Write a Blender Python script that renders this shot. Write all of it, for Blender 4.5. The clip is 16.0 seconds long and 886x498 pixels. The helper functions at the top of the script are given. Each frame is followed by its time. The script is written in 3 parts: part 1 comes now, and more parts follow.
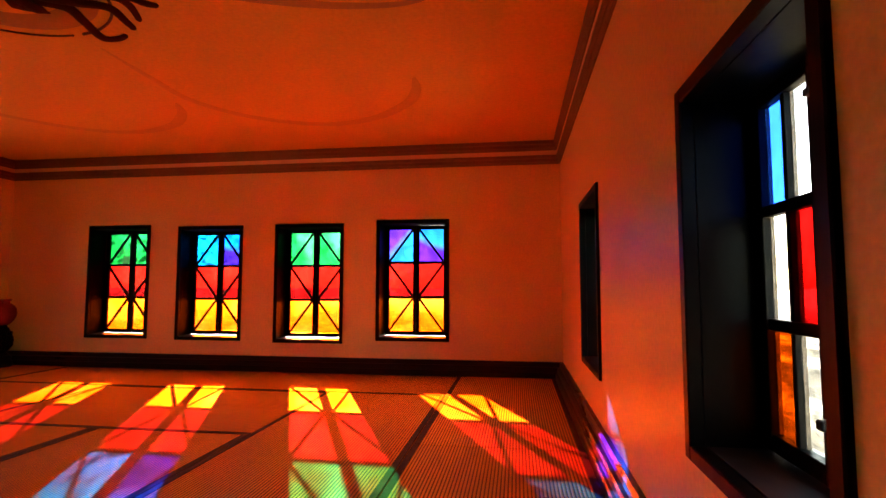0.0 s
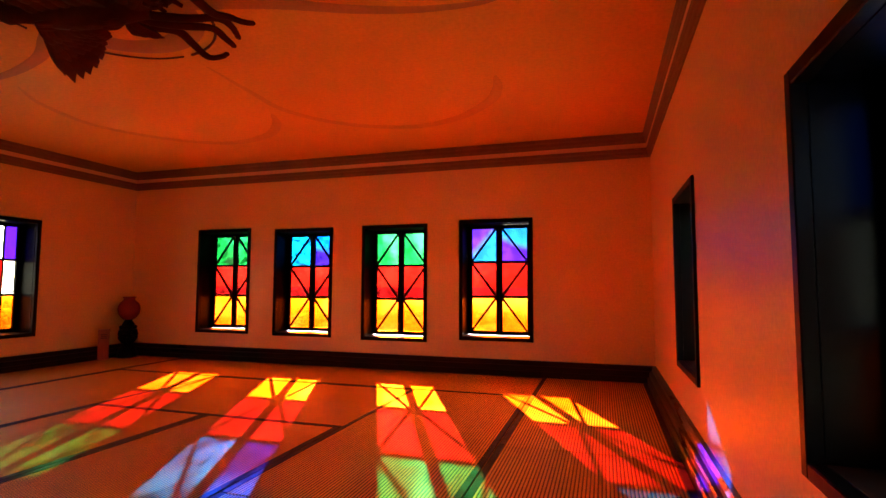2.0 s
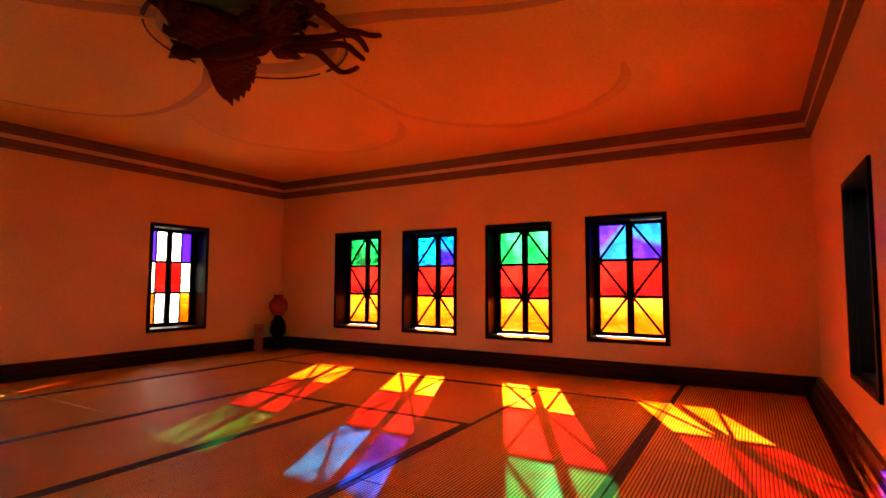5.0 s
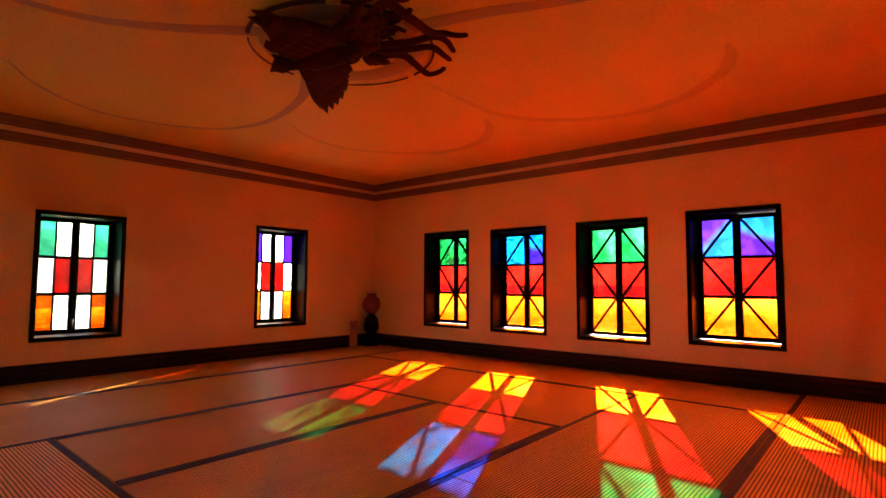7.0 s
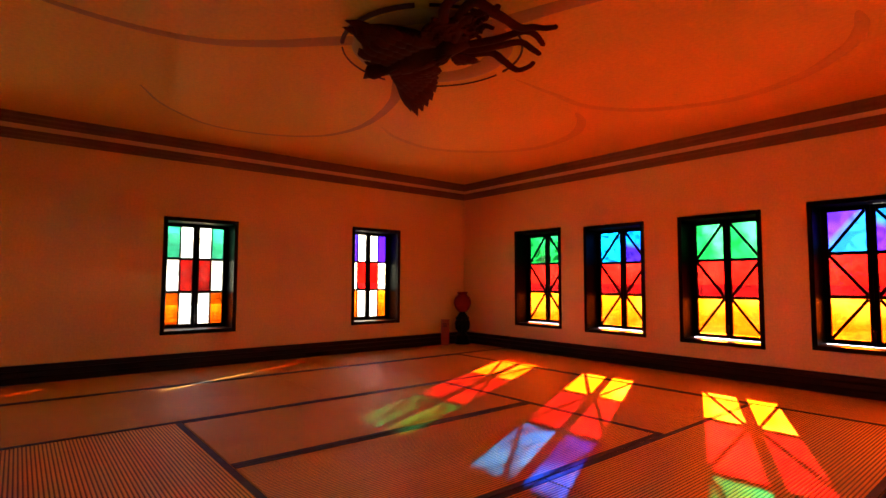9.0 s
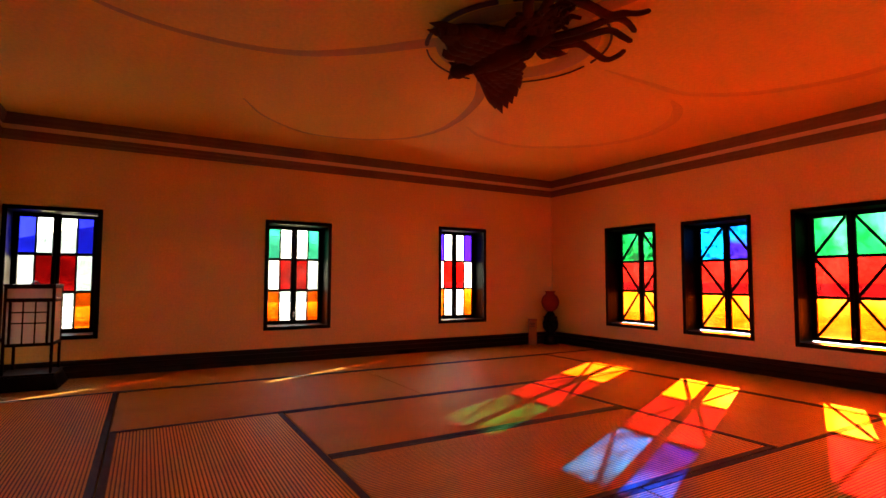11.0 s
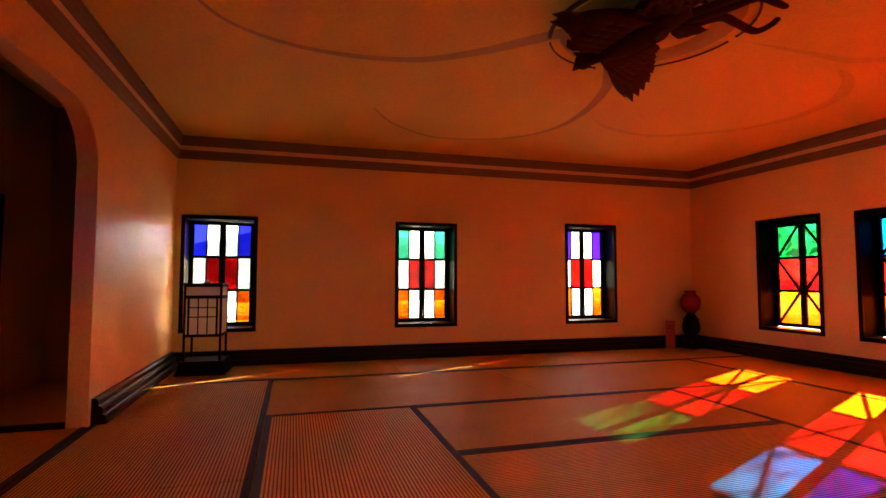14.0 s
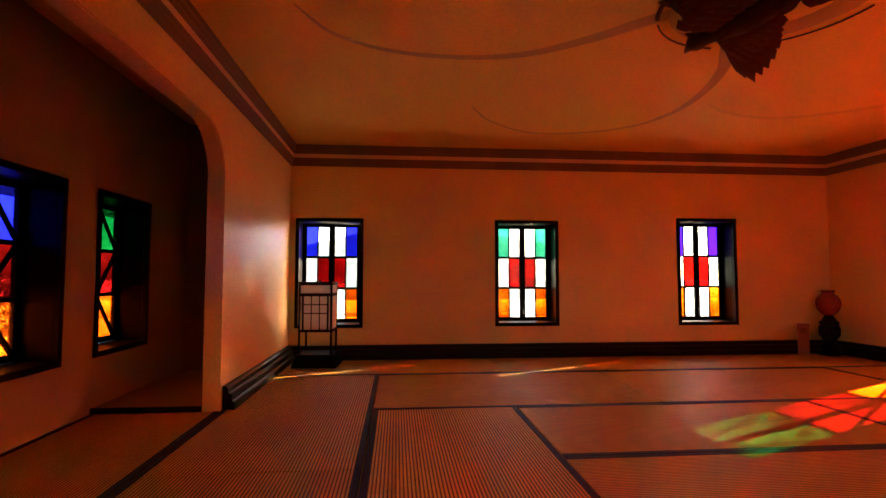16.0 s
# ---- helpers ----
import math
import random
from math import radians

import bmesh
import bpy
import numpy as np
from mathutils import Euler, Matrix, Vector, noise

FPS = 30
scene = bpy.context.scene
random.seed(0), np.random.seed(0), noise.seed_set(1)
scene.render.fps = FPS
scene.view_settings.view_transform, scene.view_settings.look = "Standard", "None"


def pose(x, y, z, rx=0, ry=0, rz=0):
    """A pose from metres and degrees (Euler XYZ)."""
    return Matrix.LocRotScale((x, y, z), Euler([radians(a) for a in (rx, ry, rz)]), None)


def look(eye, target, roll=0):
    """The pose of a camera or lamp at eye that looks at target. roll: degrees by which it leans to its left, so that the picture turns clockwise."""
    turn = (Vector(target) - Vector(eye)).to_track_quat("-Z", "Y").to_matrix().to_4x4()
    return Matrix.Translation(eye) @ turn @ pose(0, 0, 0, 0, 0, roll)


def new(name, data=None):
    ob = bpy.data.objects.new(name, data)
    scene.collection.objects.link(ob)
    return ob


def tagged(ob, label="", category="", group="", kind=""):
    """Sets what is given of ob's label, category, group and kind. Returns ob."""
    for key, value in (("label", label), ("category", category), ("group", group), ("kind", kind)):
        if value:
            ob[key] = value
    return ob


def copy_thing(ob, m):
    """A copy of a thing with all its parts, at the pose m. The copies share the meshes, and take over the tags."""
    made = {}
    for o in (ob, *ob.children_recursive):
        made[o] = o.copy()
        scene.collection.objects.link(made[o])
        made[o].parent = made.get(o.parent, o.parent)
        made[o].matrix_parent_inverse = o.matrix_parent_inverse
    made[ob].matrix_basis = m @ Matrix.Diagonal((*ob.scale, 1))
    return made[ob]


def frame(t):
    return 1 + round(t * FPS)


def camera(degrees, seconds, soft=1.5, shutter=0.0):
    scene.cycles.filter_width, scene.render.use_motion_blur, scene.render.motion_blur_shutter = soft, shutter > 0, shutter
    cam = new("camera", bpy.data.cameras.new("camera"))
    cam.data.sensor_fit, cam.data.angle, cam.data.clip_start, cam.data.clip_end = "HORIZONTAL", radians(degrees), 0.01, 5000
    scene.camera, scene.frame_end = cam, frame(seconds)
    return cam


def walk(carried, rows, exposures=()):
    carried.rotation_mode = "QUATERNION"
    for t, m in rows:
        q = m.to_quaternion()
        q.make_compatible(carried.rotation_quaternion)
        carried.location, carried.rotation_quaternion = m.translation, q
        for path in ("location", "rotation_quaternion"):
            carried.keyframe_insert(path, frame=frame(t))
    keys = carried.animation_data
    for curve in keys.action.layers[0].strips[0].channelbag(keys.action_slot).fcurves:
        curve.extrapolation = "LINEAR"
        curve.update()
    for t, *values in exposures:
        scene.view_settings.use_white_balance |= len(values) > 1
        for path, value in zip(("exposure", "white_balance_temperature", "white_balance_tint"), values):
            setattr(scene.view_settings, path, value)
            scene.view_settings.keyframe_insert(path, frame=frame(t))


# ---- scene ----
# ---------------------------------------------------------------- camera
cam = camera(81.33, 16.0)
PIVOT, AHEAD, ASIDE, EYE_Z = (-0.0262, -0.0563), 0.0213, 0.0583, 0.77      # the tripod's axis, and the lens's place off it
TURN = [(0, 8.114, 4.182, 0.070), (0.5, 10.078, 4.161, 0.073), (1, 12.352, 4.125, 0.099), (1.5, 14.771, 4.108, 0.147), (2, 17.255, 4.108,
        0.185), (2.5, 19.312, 4.082, 0.166), (3, 21.336, 4.062, 0.147), (3.5, 23.742, 4.020, 0.156), (4, 26.180, 3.997, 0.186),
        (6.5, 38.030, 3.886, 0.234), (7, 40.595, 3.823, 0.256), (7.5, 42.971, 3.785, 0.220), (8, 45.061, 3.738, 0.255), (8.5,
        47.605, 3.711, 0.275), (9, 50.567, 3.654, 0.228), (11.5, 62.320, 3.473, 0.173), (12, 64.739, 3.447, 0.162), (12.5, 67.245,
        3.418, 0.148), (13, 69.607, 3.388, 0.130), (13.5, 71.628, 3.371, 0.114), (14, 73.827, 3.360, 0.075), (14.5, 76.330, 3.295,
        0.058), (15, 79.749, 3.271, 0.021), (15.5, 82.660, 3.244, 0.043), (16, 84.843, 3.202, -0.005)]


def eye_at(yaw):
    c, s = math.cos(radians(yaw)), math.sin(radians(yaw))
    return (PIVOT[0] - AHEAD * s + ASIDE * c, PIVOT[1] + AHEAD * c + ASIDE * s, EYE_Z)


ROWS = [(t, pose(*eye_at(y), 90 + p, -r, y)) for t, y, p, r in TURN]
walk(cam, ROWS, exposures=[(0.0, 6.22, 6500, 10), (5.0, 6.22, 6500, 10), (11.0, 6.28, 6500, 10), (16.0, 6.30, 6500, 10)])

# ---------------------------------------------------------------- light
SUN_DIR = Vector((0.461, -1.0, -0.388)).normalized()      # the way the sunlight travels
sun_data = bpy.data.lights.new("sun", "SUN")
sun_data.energy, sun_data.angle, sun_data.color = 4.3, radians(0.42), (1.0, 0.93, 0.82)
sun = new("sun", sun_data)
sun.matrix_world = look((-6, 12, 6), Vector((-6, 12, 6)) + SUN_DIR)
world = bpy.data.worlds.new("sky")
scene.world = world
world.use_nodes = True
wn = world.node_tree.nodes
sky = wn.new("ShaderNodeTexSky")
sky.sky_type, sky.sun_disc = "NISHITA", False
sky.sun_elevation = math.asin(-SUN_DIR.z)
sky.sun_rotation = math.atan2(-SUN_DIR.x, -SUN_DIR.y)
sky.air_density, sky.dust_density = 1.0, 1.8
wn["Background"].inputs["Strength"].default_value = 0.053
world.node_tree.links.new(sky.outputs[0], wn["Background"].inputs["Color"])


# ---------------------------------------------------------------- materials
def material(name, rough=0.6, metal=0.0):
    m = bpy.data.materials.new(name)
    m.use_nodes = True
    b = m.node_tree.nodes["Principled BSDF"]
    b.inputs["Roughness"].default_value, b.inputs["Metallic"].default_value = rough, metal
    return m, m.node_tree.nodes, m.node_tree.links, b


def noise_node(n, l, scale, detail=4.0, coord="Object", stretch=(1, 1, 1), rough=0.55):
    tc, mp, nz = n.new("ShaderNodeTexCoord"), n.new("ShaderNodeMapping"), n.new("ShaderNodeTexNoise")
    mp.inputs["Scale"].default_value = stretch
    nz.inputs["Scale"].default_value, nz.inputs["Detail"].default_value, nz.inputs["Roughness"].default_value = scale, detail, rough
    l.new(tc.outputs[coord], mp.inputs["Vector"])
    l.new(mp.outputs["Vector"], nz.inputs["Vector"])
    return nz


def ramp_node(n, l, source, stops):
    r = n.new("ShaderNodeValToRGB")
    while len(r.color_ramp.elements) < len(stops):
        r.color_ramp.elements.new(0.5)
    for e, (at, col) in zip(r.color_ramp.elements, stops):
        e.position, e.color = at, (*col, 1)
    l.new(source, r.inputs["Fac"])
    return r


def mix_node(n, l, fac, a, b, mode="MIX"):
    m = n.new("ShaderNodeMix")
    m.data_type, m.blend_type = "RGBA", mode
    for sock, v in ((m.inputs["Factor"], fac), (m.inputs["A"], a), (m.inputs["B"], b)):
        if isinstance(v, (int, float)):
            sock.default_value = v
        elif isinstance(v, tuple):
            sock.default_value = (*v, 1)
        else:
            l.new(v, sock)
    return m.outputs["Result"]


def bump_node(n, l, b, height, strength, distance):
    bp = n.new("ShaderNodeBump")
    bp.inputs["Strength"].default_value, bp.inputs["Distance"].default_value = strength, distance
    l.new(height, bp.inputs["Height"])
    l.new(bp.outputs["Normal"], b.inputs["Normal"])
    return bp


def surface(name, dark, light, scale, rough, bump, distance, fine=90.0, stretch=(1, 1, 1), spread=0.2, shine=0.5):
    """A surface with broad tone changes, fine grain and fine relief."""
    m, n, l, b = material(name, rough)
    broad, grain = noise_node(n, l, scale, 5, stretch=stretch), noise_node(n, l, fine, 3, stretch=stretch)
    tone = ramp_node(n, l, broad.outputs["Fac"], [(0.5 - spread, dark), (0.5 + spread, light)])
    speck = ramp_node(n, l, grain.outputs["Fac"], [(0.3, (0.86, 0.86, 0.86)), (0.7, (1.0, 1.0, 1.0))])
    l.new(mix_node(n, l, 1.0, tone.outputs["Color"], speck.outputs["Color"], "MULTIPLY"), b.inputs["Base Color"])
    rr = ramp_node(n, l, broad.outputs["Fac"], [(0.3, (rough * 0.85,) * 3), (0.7, (min(1, rough * 1.12),) * 3)])
    l.new(rr.outputs["Color"], b.inputs["Roughness"])
    bump_node(n, l, b, grain.outputs["Fac"], bump, distance)
    b.inputs["Specular IOR Level"].default_value = shine
    return m


PLASTER = surface("cream_plaster", (0.80, 0.575, 0.205), (0.86, 0.635, 0.25), 1.3, 0.40, 0.2, 0.003, 60, shine=0.22)
CEILING = surface("ceiling_plaster", (0.76, 0.465, 0.077), (0.82, 0.515, 0.097), 1.1, 0.75, 0.25, 0.004, 45, shine=0.2)
CORNICE_DARK = surface("taupe_plaster", (0.150, 0.098, 0.050), (0.205, 0.132, 0.070), 3.0, 0.6, 0.2, 0.003, 80)
CORNICE_LIGHT = surface("pale_plaster", (0.78, 0.56, 0.25), (0.85, 0.62, 0.30), 3.0, 0.55, 0.2, 0.003, 80)
LACQUER = surface("black_lacquered_wood", (0.0010, 0.0010, 0.0011), (0.0026, 0.0025, 0.0025), 4.0, 0.42, 0.2, 0.002, 50, (1, 1, 0.08), shine=0.05)
BASEWOOD = surface("dark_stained_board", (0.0065, 0.0030, 0.0021), (0.016, 0.0070, 0.0046), 5.0, 0.30, 0.25, 0.002, 70, (0.15, 0.15, 1), shine=0.20)
SILL = surface("dark_worn_sill", (0.010, 0.006, 0.005), (0.024, 0.013, 0.010), 5.0, 0.65, 0.3, 0.002, 70, (0.15, 1, 1), shine=0.12)
PALESILL = surface("lit_slit_sill_wood", (0.45, 0.42, 0.36), (0.62, 0.58, 0.52), 6.0, 0.6, 0.2, 0.002, 60, (0.2, 1, 1))
EAVES = surface("dark_eaves_wood", (0.05, 0.035, 0.025), (0.10, 0.07, 0.05), 5.0, 0.7, 0.3, 0.003, 60, (0.2, 1, 1))
RAWWOOD = surface("weathered_edge_wood", (0.05, 0.032, 0.018), (0.10, 0.065, 0.036), 6.0, 0.6, 0.3, 0.003, 60, (1, 1, 0.1))
LAMPWOOD = surface("dark_lamp_wood", (0.007, 0.004, 0.003), (0.016, 0.008, 0.006), 8.0, 0.5, 0.2, 0.001, 90, (1, 1, 0.1), shine=0.04)
BORDER = surface("black_tatami_cloth", (0.010, 0.009, 0.009), (0.020, 0.017, 0.016), 20.0, 0.85, 0.4, 0.002, 400)
CARVING = surface("carved_dark_wood", (0.042, 0.010, 0.004), (0.078, 0.019, 0.007), 9.0, 0.6, 0.5, 0.004, 60, shine=0.02)
RING = surface("dark_ring_wood", (0.03, 0.012, 0.008), (0.06, 0.022, 0.014), 9.0, 0.55, 0.3, 0.002, 60)
# Room plaster darkened and browned, putting the alcove's shade into the colour
ALCOVE = surface("shade_toned_alcove_plaster", (0.37, 0.25, 0.13), (0.44, 0.30, 0.165), 1.3, 0.75, 0.3, 0.003, 60, shine=0.15)
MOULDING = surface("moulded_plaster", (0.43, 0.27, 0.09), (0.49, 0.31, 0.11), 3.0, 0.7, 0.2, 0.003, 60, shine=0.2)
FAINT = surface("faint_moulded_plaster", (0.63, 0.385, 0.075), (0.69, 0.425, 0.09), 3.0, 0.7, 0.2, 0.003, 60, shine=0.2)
SUBFLOOR = surface("floor_board", (0.08, 0.05, 0.03), (0.14, 0.09, 0.05), 4.0, 0.5, 0.3, 0.003, 60, (0.1, 1, 1))
STAND = surface("black_carved_stand", (0.003, 0.003, 0.003), (0.008, 0.006, 0.006), 12.0, 0.5, 0.4, 0.003, 80, shine=0.1)
GLOBE = surface("red_glazed_globe", (0.22, 0.022, 0.018), (0.32, 0.04, 0.03), 7.0, 0.25, 0.1, 0.001, 60)
POST = surface("reddish_wood_post", (0.32, 0.10, 0.04), (0.40, 0.135, 0.055), 6.0, 0.6, 0.2, 0.002, 80, (1, 1, 0.1))
INK = surface("faded_ink", (0.06, 0.03, 0.02), (0.09, 0.05, 0.03), 30.0, 0.7, 0.1, 0.001)
METAL, mn_, ml_, mb_ = material("worn_latch_metal", 0.6, 0.5)
mb_.inputs["Base Color"].default_value = (0.012, 0.011, 0.010, 1)
PAPER, pn_, pl_, pb_ = material("lantern_paper", 0.8)
pz_ = noise_node(pn_, pl_, 60, 6, stretch=(1, 1, 0.4))
pr_ = ramp_node(pn_, pl_, pz_.outputs["Fac"], [(0.3, (0.90, 0.87, 0.86)), (0.7, (0.96, 0.95, 0.94))])
pl_.new(pr_.outputs["Color"], pb_.inputs["Base Color"])
pt_, pm_ = pn_.new("ShaderNodeBsdfTranslucent"), pn_.new("ShaderNodeMixShader")
pl_.new(pr_.outputs["Color"], pt_.inputs["Color"])
pm_.inputs["Fac"].default_value = 0.68
pl_.new(pb_.outputs[0], pm_.inputs[1])
pl_.new(pt_.outputs[0], pm_.inputs[2])
pl_.new(pm_.outputs[0], pn_["Material Output"].inputs["Surface"])


def tatami_material():
    """Woven rush: ridges 15 mm apart along the mat, crossed by fine strands."""
    m, n, l, b = material("woven_rush", 0.58)
    b.inputs["Specular IOR Level"].default_value = 0.075
    b.inputs["Specular Tint"].default_value = (1.0, 0.60, 0.28, 1)
    tc = n.new("ShaderNodeTexCoord")
    rib, strand = n.new("ShaderNodeTexWave"), n.new("ShaderNodeTexWave")
    for w, axis, pitch in ((rib, "Y", 0.0146), (strand, "X", 0.006)):
        w.wave_type, w.bands_direction = "BANDS", axis
        w.inputs["Scale"].default_value = 0.314 / pitch
        w.inputs["Distortion"].default_value = 0.25 if axis == "Y" else 1.5
        w.inputs["Detail Scale"].default_value = 2.0
        l.new(tc.outputs["Object"], w.inputs["Vector"])
    broad = noise_node(n, l, 2.2, 5, stretch=(0.4, 1.6, 1))
    streak = noise_node(n, l, 24.0, 4, stretch=(0.08, 2.2, 1))
    info = n.new("ShaderNodeObjectInfo")
    tone = ramp_node(n, l, broad.outputs["Fac"], [(0.3, (0.63, 0.325, 0.048)), (0.7, (0.75, 0.405, 0.070))])
    each = ramp_node(n, l, info.outputs["Random"], [(0.0, (0.86, 0.84, 0.8)), (1.0, (1.0, 1.0, 1.0))])
    c = mix_node(n, l, 1.0, tone.outputs["Color"], each.outputs["Color"], "MULTIPLY")
    # rib shading put into the colour: dark furrows, lightened crests
    rib_shade = ramp_node(n, l, rib.outputs["Fac"], [(0.08, (0.26, 0.22, 0.18)), (0.62, (1.25, 1.25, 1.25))])
    c = mix_node(n, l, 1.0, c, rib_shade.outputs["Color"], "MULTIPLY")
    sk = ramp_node(n, l, streak.outputs["Fac"], [(0.3, (0.84, 0.84, 0.84)), (0.7, (1.0, 1.0, 1.0))])
    c = mix_node(n, l, 1.0, c, sk.outputs["Color"], "MULTIPLY")
    l.new(c, b.inputs["Base Color"])
    add = n.new("ShaderNodeMath")
    add.operation = "MULTIPLY_ADD"
    l.new(strand.outputs["Fac"], add.inputs[0])
    add.inputs[1].default_value = 0.15
    l.new(rib.outputs["Fac"], add.inputs[2])
    bump_node(n, l, b, add.outputs[0], 0.32, 0.004)
    return m


TATAMI = tatami_material()


def stained(name, main, other, blotch, streaks=0.25, gloss=0.1, along=None, ripple=20.0, haze=0.01):
    """Coloured sheet glass that lets tinted light through, with a thin mirror-like sheen and slight waviness. along: the way
    (sideways, upwards) in which the colour runs from main to other across a pane; haze: the share of light that the old glass scatters."""
    m = bpy.data.materials.new(name)
    m.use_nodes = True
    n, l = m.node_tree.nodes, m.node_tree.links
    n.remove(n["Principled BSDF"])
    out = n["Material Output"]
    clear, shine, mix, fres = n.new("ShaderNodeBsdfTransparent"), n.new("ShaderNodeBsdfGlossy"), n.new("ShaderNodeMixShader"), n.new("ShaderNodeLayerWeight")
    info = n.new("ShaderNodeObjectInfo")
    tc, add = n.new("ShaderNodeTexCoord"), n.new("ShaderNodeVectorMath")
    add.operation = "ADD"
    l.new(tc.outputs["Object"], add.inputs[0])
    l.new(info.outputs["Location"], add.inputs[1])
    nz = n.new("ShaderNodeTexNoise")
    nz.inputs["Scale"].default_value, nz.inputs["Detail"].default_value = blotch, 0.5
    l.new(add.outputs[0], nz.inputs["Vector"])
    fine = n.new("ShaderNodeTexNoise")
    fine.inputs["Scale"].default_value, fine.inputs["Detail"].default_value = ripple, 2.0
    fine.inputs["Distortion"].default_value = 1.2
    l.new(add.outputs[0], fine.inputs["Vector"])
    drive = nz.outputs["Fac"]
    if along:
        dot, mad = n.new("ShaderNodeVectorMath"), n.new("ShaderNodeMath")
        dot.operation, mad.operation = "DOT_PRODUCT", "MULTIPLY_ADD"
        dot.inputs[1].default_value = (along[0], 0, along[1])
        l.new(tc.outputs["Object"], dot.inputs[0])
        l.new(nz.outputs["Fac"], mad.inputs[0])
        mad.inputs[1].default_value = 0.35
        l.new(dot.outputs["Value"], mad.inputs[2])
        shift = n.new("ShaderNodeMath")
        shift.inputs[1].default_value = 0.35
        l.new(mad.outputs[0], shift.inputs[0])
        drive = shift.outputs[0]
    base = ramp_node(n, l, drive, [(0.46, main), (0.72, other)])
    # tint streaks also stand in for sunlight focused unevenly by the glass
    st = ramp_node(n, l, fine.outputs["Fac"], [(0.40, (1 - streaks,) * 3), (0.57, (1, 1, 1))])
    half = n.new("ShaderNodeGamma")          # each of the pane's two faces takes its share of the tint
    half.inputs["Gamma"].default_value = 0.5
    l.new(mix_node(n, l, 1.0, base.outputs["Color"], st.outputs["Color"], "MULTIPLY"), half.inputs["Color"])
    l.new(half.outputs["Color"], clear.inputs["Color"])
    milk, dull = n.new("ShaderNodeBsdfTranslucent"), n.new("ShaderNodeMixShader")
    dull.inputs["Fac"].default_value = haze
    l.new(half.outputs["Color"], milk.inputs["Color"])
    l.new(clear.outputs[0], dull.inputs[1])
    l.new(milk.outputs[0], dull.inputs[2])
    fres.inputs["Blend"].default_value = 0.5
    pw, ml = n.new("ShaderNodeMath"), n.new("ShaderNodeMath")
    pw.operation, ml.operation = "POWER", "MULTIPLY_ADD"
    pw.inputs[1].default_value, ml.inputs[1].default_value, ml.inputs[2].default_value = 5.0, 0.6, 0.03
    l.new(fres.outputs["Facing"], pw.inputs[0])
    l.new(pw.outputs[0], ml.inputs[0])
    shine.inputs["Roughness"].default_value = gloss
    bp = n.new("ShaderNodeBump")
    bp.inputs["Strength"].default_value, bp.inputs["Distance"].default_value = 0.15, 0.01
    l.new(fine.outputs["Fac"], bp.inputs["Height"])
    l.new(bp.outputs["Normal"], shine.inputs["Normal"])
    l.new(ml.outputs[0], mix.inputs["Fac"])
    l.new(dull.outputs[0], mix.inputs[1])
    l.new(shine.outputs[0], mix.inputs[2])
    l.new(mix.outputs[0], out.inputs["Surface"])
    return m


RED = stained("red_glass", (0.042, 0.0005, 0.0005), (0.068, 0.0010, 0.0010), 3.0, 0.4)
RUBY = stained("ruby_glass", (0.13, 0.0006, 0.0006), (0.32, 0.0016, 0.0012), 6.0, 0.4)
YELLOW = stained("amber_glass", (0.68, 0.052, 0.0006), (0.88, 0.092, 0.0048), 4.0, 0.3, haze=0.05)
LEAFGREEN = stained("deep_green_glass", (0.0003, 0.018, 0.0040), (0.0010, 0.040, 0.0120), 3.0, 0.85, ripple=12.0)
GREEN = stained("green_glass", (0.0003, 0.022, 0.0046), (0.0028, 0.056, 0.018), 3.0, 0.58, along=(2.2, 1.2), ripple=9.0, haze=0.02)
AZURE = stained("caustic_streaked_blue_glass", (0.0001, 0.019, 0.11), (0.0002, 0.035, 0.16), 5.0, 0.92, along=(0.6, 1.4), ripple=13.0, haze=0.02)
INDIGO = stained("violet_to_blue_glass", (0.0012, 0.0005, 0.034), (0.0001, 0.015, 0.20), 4.0, 0.75, along=(0.8, 3.2), ripple=11.0, haze=0.02)
LILAC = stained("magenta_to_blue_glass", (0.0008, 0.014, 0.080), (0.0045, 0.0012, 0.075), 3.0, 0.5, along=(-2.6, 2.4), ripple=8.0)
PLUM = stained("blue_and_magenta_glass", (0.0045, 0.0009, 0.070), (0.0008, 0.015, 0.085), 3.0, 0.5, along=(1.2, 3.6), ripple=8.0)
LEAFY = stained("leaf_green_glass", (0.0005, 0.040, 0.006), (0.002, 0.095, 0.022), 5.0, 0.5)
MINT = stained("pale_green_glass", (0.005, 0.105, 0.045), (0.022, 0.19, 0.11), 3.0, 0.3)
SKYBLUE = stained("sky_blue_glass", (0.010, 0.060, 0.48), (0.022, 0.10, 0.60), 4.0, 0.15)
DEEPBLUE = stained("cobalt_glass", (0.0050, 0.0055, 0.28), (0.0075, 0.0090, 0.36), 3.0, 0.2)
VIOLET = stained("violet_glass", (0.0075, 0.0010, 0.15), (0.0030, 0.0024, 0.17), 4.0, 0.2)
ORANGE = stained("orange_glass", (0.54, 0.046, 0.0004), (0.86, 0.098, 0.0018), 5.0, 0.5)
CLEAR = stained("clear_rippled_glass", (0.82, 0.75, 0.58), (0.88, 0.81, 0.65), 3.0, 0.35, ripple=26.0)


# ---------------------------------------------------------------- mesh helpers
def obj(name, bm, mat, parent=None, m=None):
    me = bpy.data.meshes.new(name)
    bm.normal_update()
    bm.to_mesh(me)
    bm.free()
    if mat:
        for x in (mat if isinstance(mat, (list, tuple)) else [mat]):
            me.materials.append(x)
    ob = new(name, me)
    if parent:
        ob.parent = parent
    if m is not None:
        ob.matrix_basis = m
    return ob


